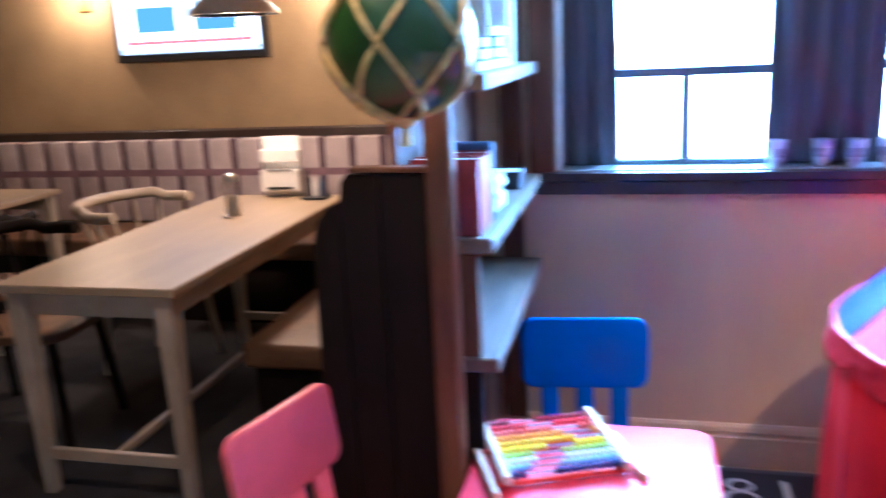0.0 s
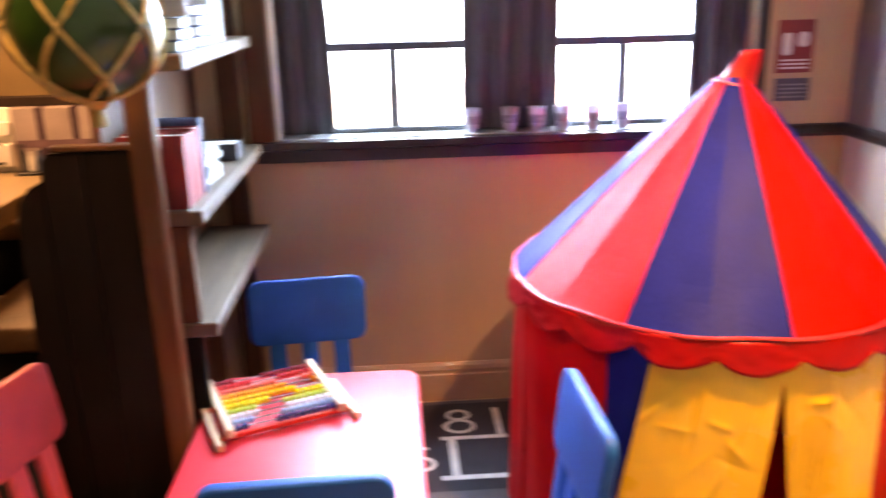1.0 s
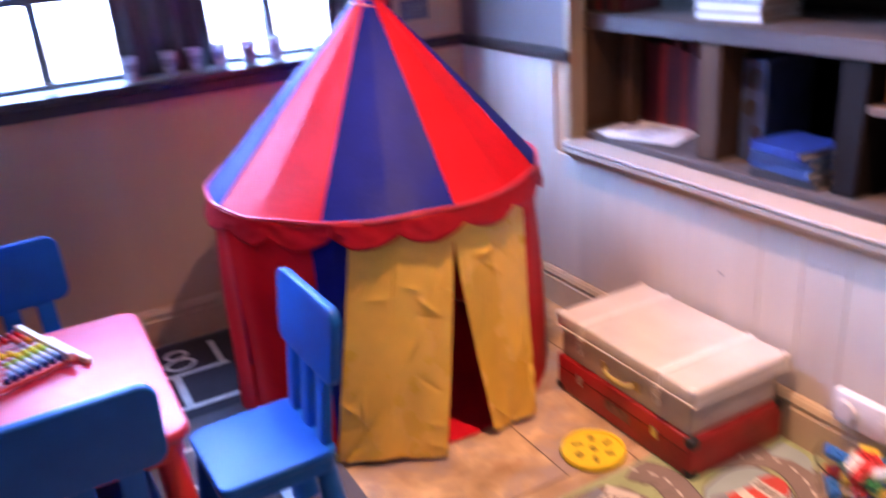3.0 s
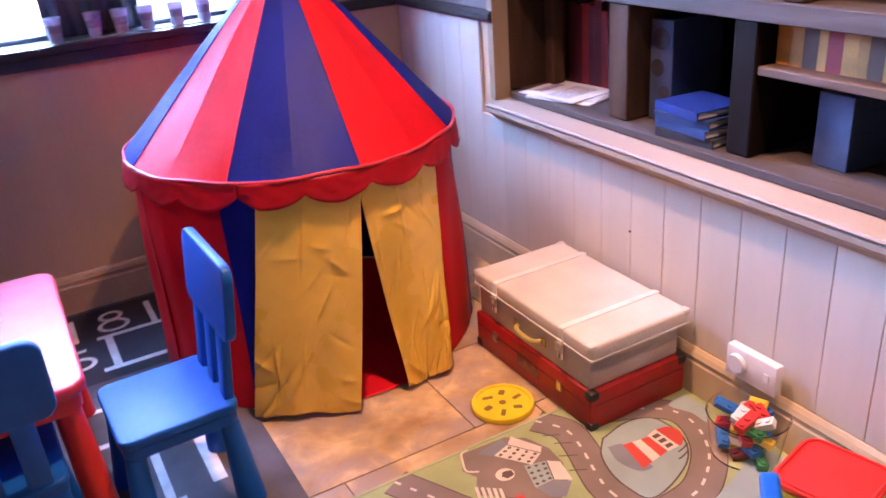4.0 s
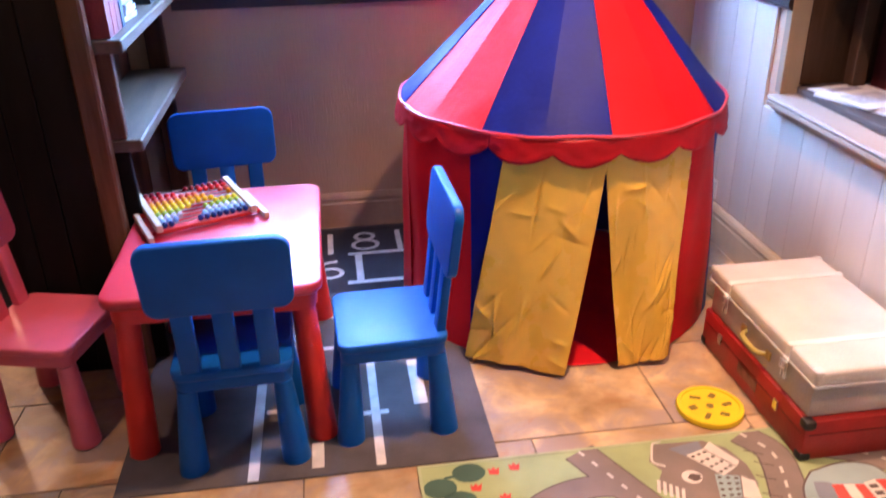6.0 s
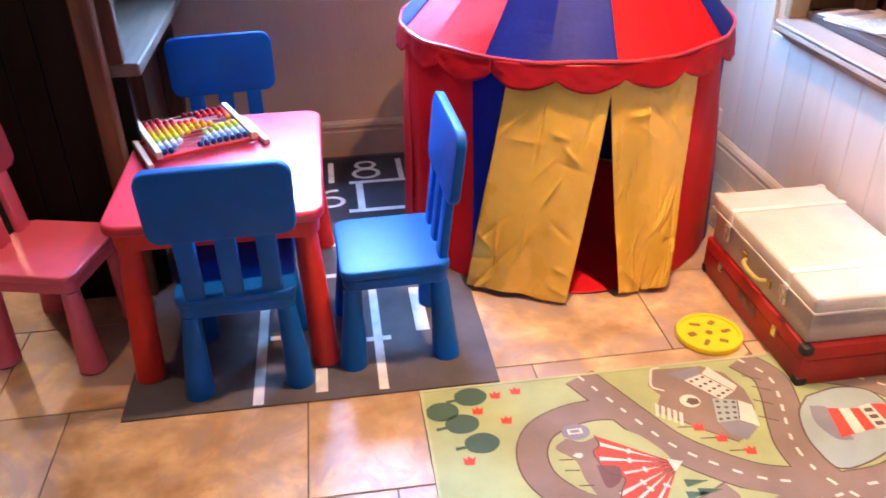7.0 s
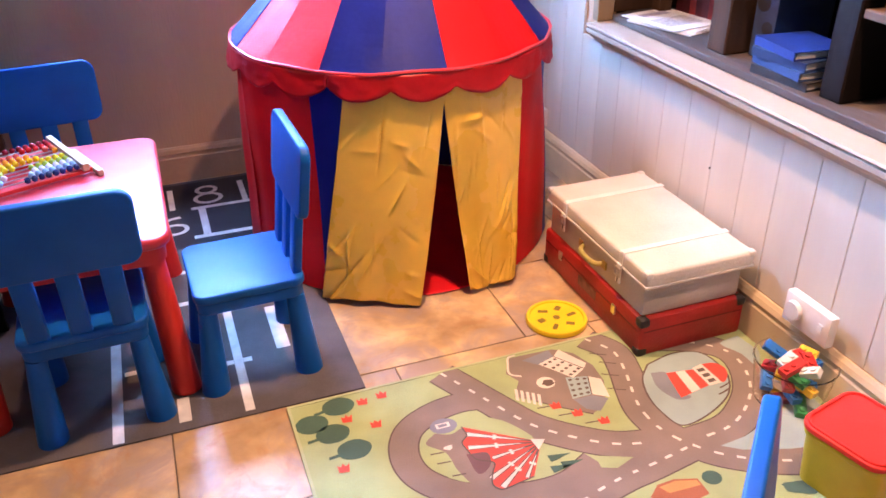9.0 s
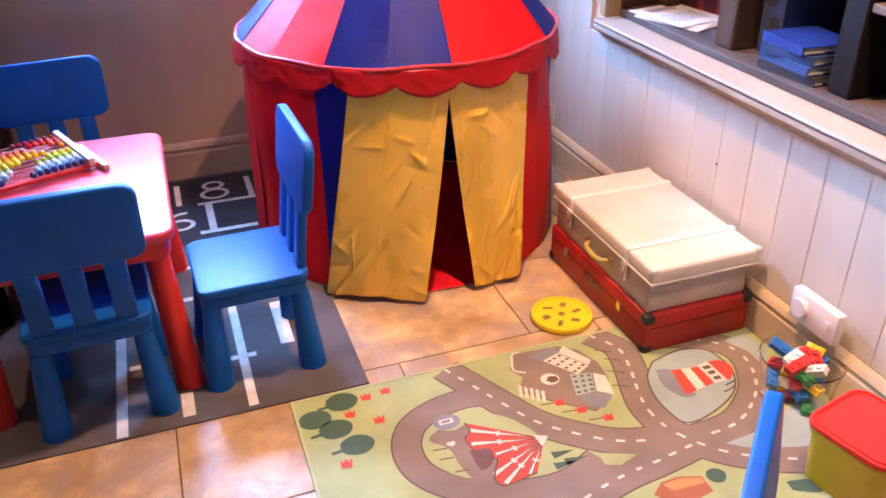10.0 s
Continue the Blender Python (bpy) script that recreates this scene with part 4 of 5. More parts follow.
HANDLE = M("yellowed_handle", (0.46, 0.36, 0.10), 0.45, 0.1, 12)
cc = thing("cream_suitcase", pose(-0.208, -1.442, 0.129), "cream vinyl suitcase with white straps on a red suitcase", "suitcase")
# body in a greyer, darker cream than the lid
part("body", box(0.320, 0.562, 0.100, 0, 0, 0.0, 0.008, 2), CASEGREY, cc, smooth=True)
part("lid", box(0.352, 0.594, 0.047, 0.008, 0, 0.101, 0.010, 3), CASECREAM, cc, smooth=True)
part("lid_edge", box(0.356, 0.598, 0.008, 0.008, 0, 0.099, 0.002), CASECREAM, cc, "stitched lid edge")
for y in (0.172, -0.165):
    part("strap", joined(box(0.354, 0.020, 0.003, 0.008, y, 0.1478), box(0.003, 0.020, 0.044, -0.1695, y, 0.1038)), WHITESTRAP, cc, "white strap")
    lt = part("latch", box(0.005, 0.022, 0.062, -0.1735, y, 0.050, 0.001), WHITESTRAP, cc, "hanging white strap end")
    part("buckle", joined(box(0.004, 0.030, 0.005, -0.1780, y, 0.096), box(0.004, 0.030, 0.005, -0.1780, y, 0.074), box(0.004, 0.005, 0.017, -0.1780, y - 0.0125, 0.079), box(0.004, 0.005, 0.017, -0.1780, y + 0.0125, 0.079)), CHROME, lt, "steel buckle")
    for q in range(3):
        part("strap_hole", box(0.001, 0.005, 0.005, -0.1762, y, 0.054 + 0.007 * q), BLACKP, lt)
part("handle", tube(smooth_line([(-0.160, 0.060, 0.052), (-0.178, 0.045, 0.048), (-0.182, 0.0, 0.045), (-0.178, -0.045, 0.048), (-0.160, -0.060, 0.052)], 5), 0.0075, 10), HANDLE, cc, "yellowed handle", smooth=True)
for y in (0.070, -0.070):
    part("handle_mount", box(0.006, 0.024, 0.026, -0.1625, y, 0.040, 0.001), BRASS, cc)
for x in (-0.158, 0.174):
    for y in (-0.285, 0.285):
        part("corner_guard", box(0.026, 0.026, 0.022, x, y, 0.1285, 0.007, 2), CASECREAM, cc, smooth=True)

# ---- floor toys ----
ds = thing("shape_disc", pose(-0.506, -1.490, 0.0), "round yellow plastic shape-sorter lid lying on the tiles", "toy")
part("disc", lathe([(0.0, 0.004), (0.086, 0.004), (0.092, 0.002), (0.094, 0.010), (0.091, 0.018), (0.082, 0.018), (0.080, 0.014), (0.0, 0.014)], 40), YELLOWP, ds, smooth=True)
# cut-outs are thin dark pieces on the disc, coloured as shaded holes
DARKHOLE = M("shadowed_opening", (0.22, 0.14, 0.03), 0.7, 0.1, 20)
for a, w, h, r in ((0, 0.030, 0.014, 10), (60, 0.024, 0.018, 40), (120, 0.032, 0.013, -20), (180, 0.024, 0.020, 15), (240, 0.030, 0.014, 50), (300, 0.026, 0.016, -30)):
    part("opening_shade", place(prism(outline_rr(w, h, 0.004, 3), 0.0138, 0.0146), pose(0.050 * math.cos(radians(a)), 0.050 * math.sin(radians(a)), 0, 0, 0, r)), DARKHOLE, ds)
part("opening_shade", place(lathe([(0, 0.0138), (0.011, 0.0138), (0.011, 0.0146), (0, 0.0146)], 14), O), DARKHOLE, ds)

tub = thing("brick_tub", pose(-0.100, -2.030, 0.0075), "clear plastic tub filled with coloured building bricks", "tub")
tw = part("tub_wall", lathe([(0.0, 0.0), (0.088, 0.0), (0.104, 0.118), (0.107, 0.120), (0.102, 0.120), (0.086, 0.004), (0.0, 0.004)], 32), CLEAR, tub, smooth=True)
tw.visible_shadow = False
BR = [M("brick_" + n, c, 0.3, 0.03, 10) for n, c in (("red", (0.55, 0.03, 0.02)), ("blue", (0.02, 0.16, 0.48)), ("green", (0.03, 0.22, 0.08)), ("yellow", (0.75, 0.48, 0.03)), ("white", (0.7, 0.68, 0.62)), ("tan", (0.55, 0.42, 0.26)), ("wine", (0.18, 0.02, 0.03)))]
random.seed(4)


def toy_brick(m, mat_, l):
    b = box(l, 0.028, 0.019, 0, 0, 0, 0.001)
    for i in range(int(l / 0.024)):
        b = joined(b, lathe([(0.008, 0.0), (0.008, 0.005), (0.0, 0.005)], 8, -l / 2 + 0.013 + 0.024 * i, 0, 0.019))
    o = single("toy_brick", b, mat_, "small plastic building brick heaped in the tub", "toy brick", "bricks in the tub")
    o.matrix_world = m


for lay in range(5):
    for k in range(7):
        a = k * 0.9 + lay * 0.5
        r = 0.012 + 0.052 * ((k * 0.37 + lay * 0.21) % 1.0)
        toy_brick(pose(-0.100 + r * math.cos(a), -2.030 + r * math.sin(a), 0.014 + lay * 0.0265, random.uniform(-14, 14) * (1 + lay * 0.3), random.uniform(-14, 14) * (1 + lay * 0.3), random.uniform(0, 180)),
                  BR[(k * 3 + lay * 2 + k // 3) % 7], random.choice((0.048, 0.048, 0.072)))

yb = thing("lidded_tub", pose(-0.178, -2.330, 0.0075, 0, 0, 13), "mustard yellow plastic tub with a red snap lid", "tub")
b = prism(outline_rr(0.190, 0.190, 0.035), 0.0, 0.150)
for v in b.verts:
    k = 0.90 + 0.10 * v.co.z / 0.15
    v.co.x *= k
    v.co.y *= k
part("tub_body", b, OLIVEP, yb, smooth=True)
part("tub_rim", prism(outline_rr(0.200, 0.200, 0.038), 0.136, 0.149, 0.003), OLIVEP, yb, smooth=True)
ld = part("lid", prism(outline_rr(0.206, 0.206, 0.040), 0.1505, 0.166, 0.004), REDP, yb, "red lid", smooth=True)
part("lid_rim", tube([(x, y, 0.167) for x, y in outline_rr(0.188, 0.188, 0.034)], 0.004, 6, True), REDP, ld, smooth=True)

# ---- boarded wall, sockets, signs ----
spur = thing("heater_switch", pose(0, 0, 0), "white plastic thermostat box on the boarded wall", "switch")
part("case", span(-0.048, -0.0205, -2.060, -1.900, 0.165, 0.255, 0.004, 2), WHITEP, spur, smooth=True)
part("dial", place(lathe([(0.0, 0.0), (0.027, 0.0), (0.025, 0.012), (0.0, 0.012)], 24), pose(-0.0485, -1.940, 0.212, 0, -90, 0)), WHITEP, spur, smooth=True)
part("rocker", span(-0.052, -0.0485, -2.040, -2.026, 0.198, 0.225, 0.001), WHITEP, spur)
sock = thing("wall_socket", O, "small white wall socket above the skirting", "socket")
part("plate", span(-0.010, 0.0, -0.395, -0.320, 0.165, 0.240, 0.003), WHITEP, sock)
part("rocker", span(-0.013, -0.0105, -0.372, -0.352, 0.190, 0.215), WHITEP, sock)
# raised black dot stands in for the dark of a nail hole
single("nail_hole", place(lathe([(0.0, 0.0), (0.004, 0.0), (0.003, 0.003), (0.0, 0.003)], 10), pose(-0.0005, -1.459, 0.413, 0, -90, 0)), BLACKP, "small black dot for the nail hole in the boarded wall", "screw")
s1 = thing("fire_sign", O, "red safety notice on the plaster wall", "sign")
part("plate", span(-0.280, -0.152, -0.004, -0.0005, 1.178, 1.355, 0.001), SIGNRED, s1)
part("symbol", place(prism(outline_rr(0.034, 0.075, 0.012), 0, 0.001), pose(-0.245, -0.0045, 1.275, 90, 0, 0)), PAPER, s1, "white symbol")
part("symbol", place(prism(outline_rr(0.040, 0.050, 0.016), 0, 0.001), pose(-0.190, -0.0045, 1.290, 90, 0, 0)), PAPER, s1, "white symbol")
for k in range(3):
    part("text_bar", span(-0.265, -0.168, -0.0055, -0.0045, 1.192 + 0.013 * k, 1.198 + 0.013 * k), PAPER, s1)
s2 = thing("fire_notice", O, "small dark notice below the red one", "sign")
part("plate", span(-0.276, -0.152, -0.004, -0.0005, 1.082, 1.160, 0.001), SIGNGREY, s2)
for k in range(4):
    part("text_bar", span(-0.265, -0.165, -0.0055, -0.0045, 1.094 + 0.014 * k, 1.099 + 0.014 * k), PRINTINK, s2)

PRINTFAINT = M("faint_print", (0.62, 0.58, 0.55), 0.8, 0.2, 80)
PRINTPALE = M("pale_cup_print", (0.42, 0.38, 0.46), 0.6, 0.2, 60)
# cups on the sill
cup = thing("paper_cup", O, "small translucent white cup standing on the window sill", "cup", "cups on the sill")
part("cup_body", lathe([(0.0, 0.0), (0.022, 0.0), (0.030, 0.080), (0.0315, 0.082), (0.029, 0.082), (0.021, 0.004), (0.0, 0.004)], 20), M("frosted_cup", (0.62, 0.60, 0.66), 0.5, 0.06, 30, thin=0.35), cup, smooth=True)
part("print_band", lathe([(0.0255, 0.030), (0.0285, 0.058), (0.0286, 0.058), (0.0256, 0.030)], 20), PRINTPALE, cup)
CX = (-1.325, -1.190, -1.100, -1.005, -0.900, -0.795)
cup.matrix_world = pose(CX[0], 0.035, 1.0035)
for x in CX[1:]:
    copy_thing(cup, pose(x, 0.035 + 0.006 * math.sin(x * 30), 1.0035, 0, 0, x * 400))

# ---- shelf recess with books ----
# timbers in here are toned dark to hold the shade of the recess
cs = thing("recess_shelves", O, "rough grey timber shelving set in the wall recess", "shelving")
part("bottom_board", span(0.045, 0.49, -4.5, -0.757, 0.688, 0.712, 0.003), GREYWOOD, cs)
part("bottom_board", span(0.101, 0.49, -0.756, -0.37, 0.688, 0.712, 0.003), GREYWOOD, cs)
part("shelf_board", span(0.075, 0.49, -4.5, -0.757, 1.062, 1.112, 0.003), GREYWOOD, cs)
part("shelf_board", span(0.101, 0.49, -0.756, -0.37, 1.062, 1.112, 0.003), GREYWOOD, cs)
part("shelf_board", span(0.075, 0.49, -4.5, -0.757, 1.390, 1.425, 0.003), GREYWOOD, cs)
part("shelf_board", span(0.101, 0.49, -0.756, -0.37, 1.390, 1.425, 0.003), GREYWOOD, cs)
part("shelf_board", span(0.090, 0.49, -2.80, -1.803, 0.930, 0.952, 0.003), SHELFWOOD, cs)
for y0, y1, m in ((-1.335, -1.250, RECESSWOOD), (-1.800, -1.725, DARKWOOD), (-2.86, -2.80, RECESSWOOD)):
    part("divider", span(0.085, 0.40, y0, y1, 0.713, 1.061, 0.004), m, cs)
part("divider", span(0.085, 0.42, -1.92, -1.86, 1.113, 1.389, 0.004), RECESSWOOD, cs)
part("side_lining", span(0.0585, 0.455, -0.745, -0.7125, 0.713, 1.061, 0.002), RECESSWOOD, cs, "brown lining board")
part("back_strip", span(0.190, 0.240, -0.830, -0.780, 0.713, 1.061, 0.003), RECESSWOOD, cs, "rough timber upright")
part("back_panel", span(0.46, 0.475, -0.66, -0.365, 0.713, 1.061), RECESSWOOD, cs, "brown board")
# near-black backs stand in for the shade deep in the bays
part("back_panel", span(0.46, 0.475, -4.5, -0.661, 0.713, 1.061), DARKWOOD, cs, "shade-dark board")
part("back_panel", span(0.46, 0.475, -4.5, -1.20, 1.113, 1.389), DARKWOOD, cs, "shade-dark board")


def book(m, t, h, d, mat_, group, label="cloth-bound book on the rough shelves"):
    """An upright book: thickness t along x, height h, spine towards -y."""
    bk = thing("book", m, label, "book", group)
    part("cover", joined(box(0.003, d, h, -t / 2 + 0.0015, 0, 0), box(0.003, d, h, t / 2 - 0.0015, 0, 0), box(t - 0.006, 0.003, h, 0, -d / 2 + 0.0015, 0)), mat_, bk)
    part("page_block", box(t - 0.0065, d - 0.010, h - 0.008, 0, 0.002, 0.004), PAPER, bk)
    return bk


random.seed(11)
# wine red books standing at the back of the first bay
y = -0.80
for k in range(11):
    t = random.uniform(0.028, 0.042)
    book(pose(0.365, y - t / 2, 0.713, 0, 0, -90), t, random.uniform(0.25, 0.31), 0.17, BOOKS[("wine", "wine", "red")[k % 3]], "red books", "dark red cloth-bound book standing in the recess")
    y -= t + 0.001
# upper bay
y = -0.60
for k in range(8):
    t = random.uniform(0.022, 0.036)
    book(pose(0.24, y - t / 2, 1.113, 0, 0, -90), t, random.uniform(0.20, 0.245), 0.16, BOOKS[("brown", "wine", "brown", "red", "dark", "wine")[k % 6]], "upper books", "old brown and red book on the upper shelf")
    y -= t + 0.001
# pale stack in shadow: tan and brown covers carry the shaded tone
for k in range(6):
    book(pose(0.235 + 0.01 * (k % 3), -1.285 + 0.012 * (k % 2), 1.113 + 0.0262 * k + 0.026 / 2, 0, 90, 90 + random.uniform(-6, 6)), 0.026, 0.24, 0.18, BOOKS[("tan", "white", "brown", "tan", "tan", "brown")[k]], "stacked books", "pale book stacked flat on the upper shelf").matrix_world @= pose(0, 0, -0.12)
# grey printed box and blue stack in the second bay
gb = thing("file_box", pose(0.27, -1.388, 0.713, 0, 0, 4), "grey-blue printed cardboard file box", "box")
part("box_body", box(0.22, 0.085, 0.30, 0, 0, 0, 0.002), BOOKS["slate"], gb)
for i, (y, z, r) in enumerate(((0.0, 0.245, 0.032), (0.012, 0.16, 0.026), (-0.015, 0.09, 0.020))):
    part("printed_shape", place(lathe([(0, 0), (r, 0), (r, 0.001), (0, 0.001)], 18), pose(-0.1105, y, z, 0, -90, 0)), BOOKS["dark"], gb)
for k, (m, s) in enumerate((("dark", 0.205), ("teal", 0.200), ("teal", 0.190), ("blue", 0.180))):
    b = thing("book", pose(0.150, -1.585 + 0.006 * k, 0.7125 + 0.024 * k, 0, 0, (4, -3, 5, -6)[k]), "thick cloth-bound book lying in a stack", "book", "blue stack")
    part("cover", joined(box(0.17, s, 0.003, 0, 0, 0), box(0.17, s, 0.003, 0, 0, 0.0205), box(0.003, s, 0.0175, -0.0835, 0, 0.003)), BOOKS[m], b)
    part("page_block", box(0.155, s - 0.012, 0.0172, 0.004, 0, 0.0031), PAPER, b)
# orange books beyond
y = -1.815
for k in range(9):
    t = random.uniform(0.024, 0.040)
    book(pose(0.21, y - t / 2, 0.953, 0, 0, -90), t, random.uniform(0.090, 0.106), 0.14, BOOKS[("orange", "orange", "brown", "orange", "red")[k % 5]], "orange books", "faded orange book standing on a short shelf")
    y -= t + 0.001
gb2 = thing("file_box", pose(0.26, -1.98, 0.713, 0, 0, -3), "grey-blue cardboard box under the short shelf", "box")
part("box_body", box(0.18, 0.10, 0.185, 0, 0, 0, 0.002), BOOKS["slate"], gb2)
# magazines on the bottom board
for k, (x, yy, r) in enumerate(((0.175, -0.965, 18), (0.185, -0.945, 26), (0.165, -0.935, 9))):
    mg = thing("magazine", pose(x, yy, 0.7125 + 0.0035 * k, 0, 0, r), "thin white printed magazine lying on the shelf", "magazine", "magazines")
    part("paper_block", box(0.21, 0.26, 0.003, 0, 0, 0), PAPER, mg)
    part("text_block", box(0.12, 0.035, 0.0003, 0, 0.08, 0.003), PRINTPALE, mg)
    part("text_block", box(0.15, 0.10, 0.0003, 0, -0.03, 0.003), PRINTFAINT, mg)

# ---- bookcase beside the window ----
bc = thing("driftwood_bookcase", O, "narrow bookcase of rough reclaimed timber beside the window", "bookcase")
part("post", span(-2.170, -2.112, -1.005, -0.955, 0.0, 2.30, 0.006), ROUGHWOOD, bc, "brown timber post")
part("post", span(-2.170, -2.100, -0.050, -0.004, 0.151, 2.30, 0.006), ROUGHWOOD, bc, "brown timber post")
part("back_panel", span(-2.262, -2.244, -0.945, -0.02, 0.0, 2.30), ROUGHWOOD, bc, "brown back boards")
for z, y0, x1 in ((0.690, -0.948, -2.035), (0.968, -0.952, -2.040), (1.318, -0.952, -2.045), (1.66, -0.952, -2.045)):
    part("shelf", span(-2.243, x1, y0, -0.052, z, z + 0.036, 0.004), SHELFWOOD, bc, "sawn timber shelf")
part("lower_panel", span(-2.235, -2.075, -0.946, -0.924, 0.0, 0.689, 0.003), DARKWOOD, bc)
part("side_block", span(-2.230, -2.075, -0.944, -0.915, 0.727, 0.9675, 0.003), ROUGHWOOD, bc)
for k, (yy, t, h, m) in enumerate(((-0.905, 0.05, 0.17, "red"), (-0.850, 0.05, 0.165, "red"), (-0.800, 0.045, 0.17, "red"), (-0.748, 0.03, 0.185, "slate"))):
    book(pose(-2.145, yy, 1.0045, 0, 0, 90), t, h, 0.15, BOOKS[m], "shelf books", "dull red book standing on the rough shelf")
for k in range(5):
    pb = thing("paper_stack", pose(-2.14, -0.62 + 0.012 * (k % 2), 1.0045 + 0.017 * k, 0, 0, (k % 3) * 4 - 4), "bundle of white papers stacked on the shelf", "papers", "paper stack")
    part("paper_block", box(0.13, 0.14, 0.016, 0, 0, 0, 0.001), BOOKS["white"], pb)
book(pose(-2.13, -0.30, 1.0045, 0, 0, 90), 0.10, 0.05, 0.13, BOOKS["dark"], "shelf books", "small dark box on the rough shelf")
for k in range(4):
    for yy in (-0.83, -0.64):
        if yy < -0.7 and k > 2:
            continue
        b = thing("book", pose(-2.135, yy + 0.006 * (k % 2), 1.3545 + 0.025 * k, 0, 0, (k % 3) * 5 - 5), "white book lying flat on the shelf", "book", "white books")
        part("cover", joined(box(0.15, 0.12, 0.002, 0, 0, 0), box(0.15, 0.12, 0.002, 0, 0, 0.022)), BOOKS["slate"], b)
        part("page_block", box(0.145, 0.115, 0.0198, 0, 0, 0.0021), PAPER, b)
for k, (yy, h, tl) in enumerate(((-0.50, 0.20, 0), (-0.46, 0.24, 2), (-0.42, 0.26, 0), (-0.38, 0.24, -3))):
    book(pose(-2.135, yy, 1.3545, 0, 0, 90) @ pose(0, 0, 0, 0, tl, 0), 0.016, h, 0.14, BOOKS["white"], "white books", "thin pale book standing on the shelf")
book(pose(-2.135, -0.775, 1.4300, 0, 0, 90) @ pose(0, 0, 0, 0, -9, 0), 0.012, 0.22, 0.14, BOOKS["white"], "white books", "thin pale book leaning on the shelf")

# dark settle end next to the bookcase
st = thing("settle_end", O, "tall dark stained board end of a dining settle", "settle")
for pts in ([(-2.452, 0.0), (-2.446, 0.70), (-2.440, 0.985), (-2.428, 1.045), (-2.405, 1.075), (-2.376, 1.090), (-2.372, 1.090), (-2.372, 0.0)],
            [(-2.370, 0.0), (-2.370, 1.100), (-2.366, 1.135), (-2.352, 1.152), (-2.280, 1.155), (-2.280, 0.0)],
            [(-2.278, 0.0), (-2.278, 1.155), (-2.174, 1.155), (-2.174, 0.0)]):
    part("board", place(prism(pts, -0.015, 0.015, 0.003), pose(0, -0.970, 0, 90, 0, 0)), DARKWOOD, st)
part("top_rail", span(-2.345, -2.172, -0.990, -0.950, 1.156, 1.168, 0.003), ROUGHWOOD, st)

# netted glass float
fl = thing("glass_float", pose(-2.145, -1.215, 1.425), "green glass fishing float in a knotted tan net", "fishing float")
FR = 0.133
b = bmesh.new()
bmesh.ops.create_uvsphere(b, u_segments=36, v_segments=20, radius=FR)
part("glass_ball", b, GREENGLASS, fl, smooth=True)
for k in range(6):
    for s in (1, -1):
        pts = []
        for i in range(25):
            th = math.pi * (0.04 + 0.92 * i / 24)
            zig = abs(((i / 24 * 4) % 2) - 1)
            ph = 2 * math.pi * k / 6 + s * (math.pi / 6) * zig
            r = FR + 0.004
            pts.append((r * math.sin(th) * math.cos(ph), r * math.sin(th) * math.sin(ph), r * math.cos(th)))
        part("net_cord", tube(pts, 0.0052, 6), ROPE, fl, smooth=True)
part("net_knot", lathe([(0.0, -0.055), (0.012, -0.05), (0.010, -0.02), (0.035, 0.0), (0.0, 0.003)], 12, 0, 0, -FR), ROPE, fl, smooth=True)
part("hanging_rope", tube([(0, 0, FR), (0.002, 0, 0.5), (0, 0, 0.975)], 0.006, 8), ROPE, fl, smooth=True)

# ---- dining area ----
dt = thing("dining_table", O, "long dining table with varnished top and cream painted legs", "dining table")
part("tabletop", span(-3.715, -3.070, -0.580, 0.955, 0.722, 0.750, 0.004), TABTOP, dt)
for q in ((-3.66, -3.125, -0.53, -0.505), (-3.66, -3.125, 0.88, 0.905), (-3.66, -3.635, -0.5045, 0.8795), (-3.15, -3.125, -0.5045, 0.8795)):
    part("apron", span(*q, 0.64, 0.7215), CREAMTAB, dt)
for x in (-3.655, -3.130):
    for yy in (-0.525, 0.90):
        b = box(0.062, 0.062, 0.7215, 0, 0, 0, 0.003)
        for v in b.verts:
            k = 0.62 + 0.38 * v.co.z / 0.7215
            v.co.x, v.co.y = v.co.x * k + x, v.co.y * k + yy
        part("leg", b, CREAMTAB, dt)
part("stretcher", span(-3.64, -3.145, -0.535, -0.512, 0.130, 0.170, 0.003), CREAMTAB, dt)
part("stretcher", span(-3.64, -3.145, 0.888, 0.911, 0.130, 0.170, 0.003), CREAMTAB, dt)
part("stretcher", span(-3.405, -3.380, -0.511, 0.887, 0.140, 0.165, 0.003), CREAMTAB, dt)
t2 = thing("dining_table", O, "second dining table with cream painted legs further back", "dining table")
part("tabletop", span(-5.75, -4.80, 0.55, 1.16, 0.722, 0.750, 0.004), TABTOP, t2)
for x in (-5.70, -4.85):
    for yy in (0.60, 1.11):
        part("leg", box(0.055, 0.055, 0.7215, x, yy, 0, 0.003), CREAMTAB, t2)
for y0, y1 in ((0.60, 0.625), (1.085, 1.11)):
    part("apron", span(-5.67, -4.88, y0, y1, 0.65, 0.7215), CREAMTAB, t2)

bn = thing("dining_bench", O, "dark wooden bench with brown leather seat cushion", "bench")
part("bench_base", span(-3.03, -2.47, -0.20, 1.60, 0.0, 0.355, 0.006), DARKWOOD, bn)
part("cushion", span(-3.06, -2.47, -0.235, 1.60, 0.356, 0.450, 0.022, 3), LEATHER, bn, smooth=True)
part("bench_back", span(-2.469, -2.40, -0.20, 1.60, 0.0, 1.05, 0.006), DARKWOOD, bn)


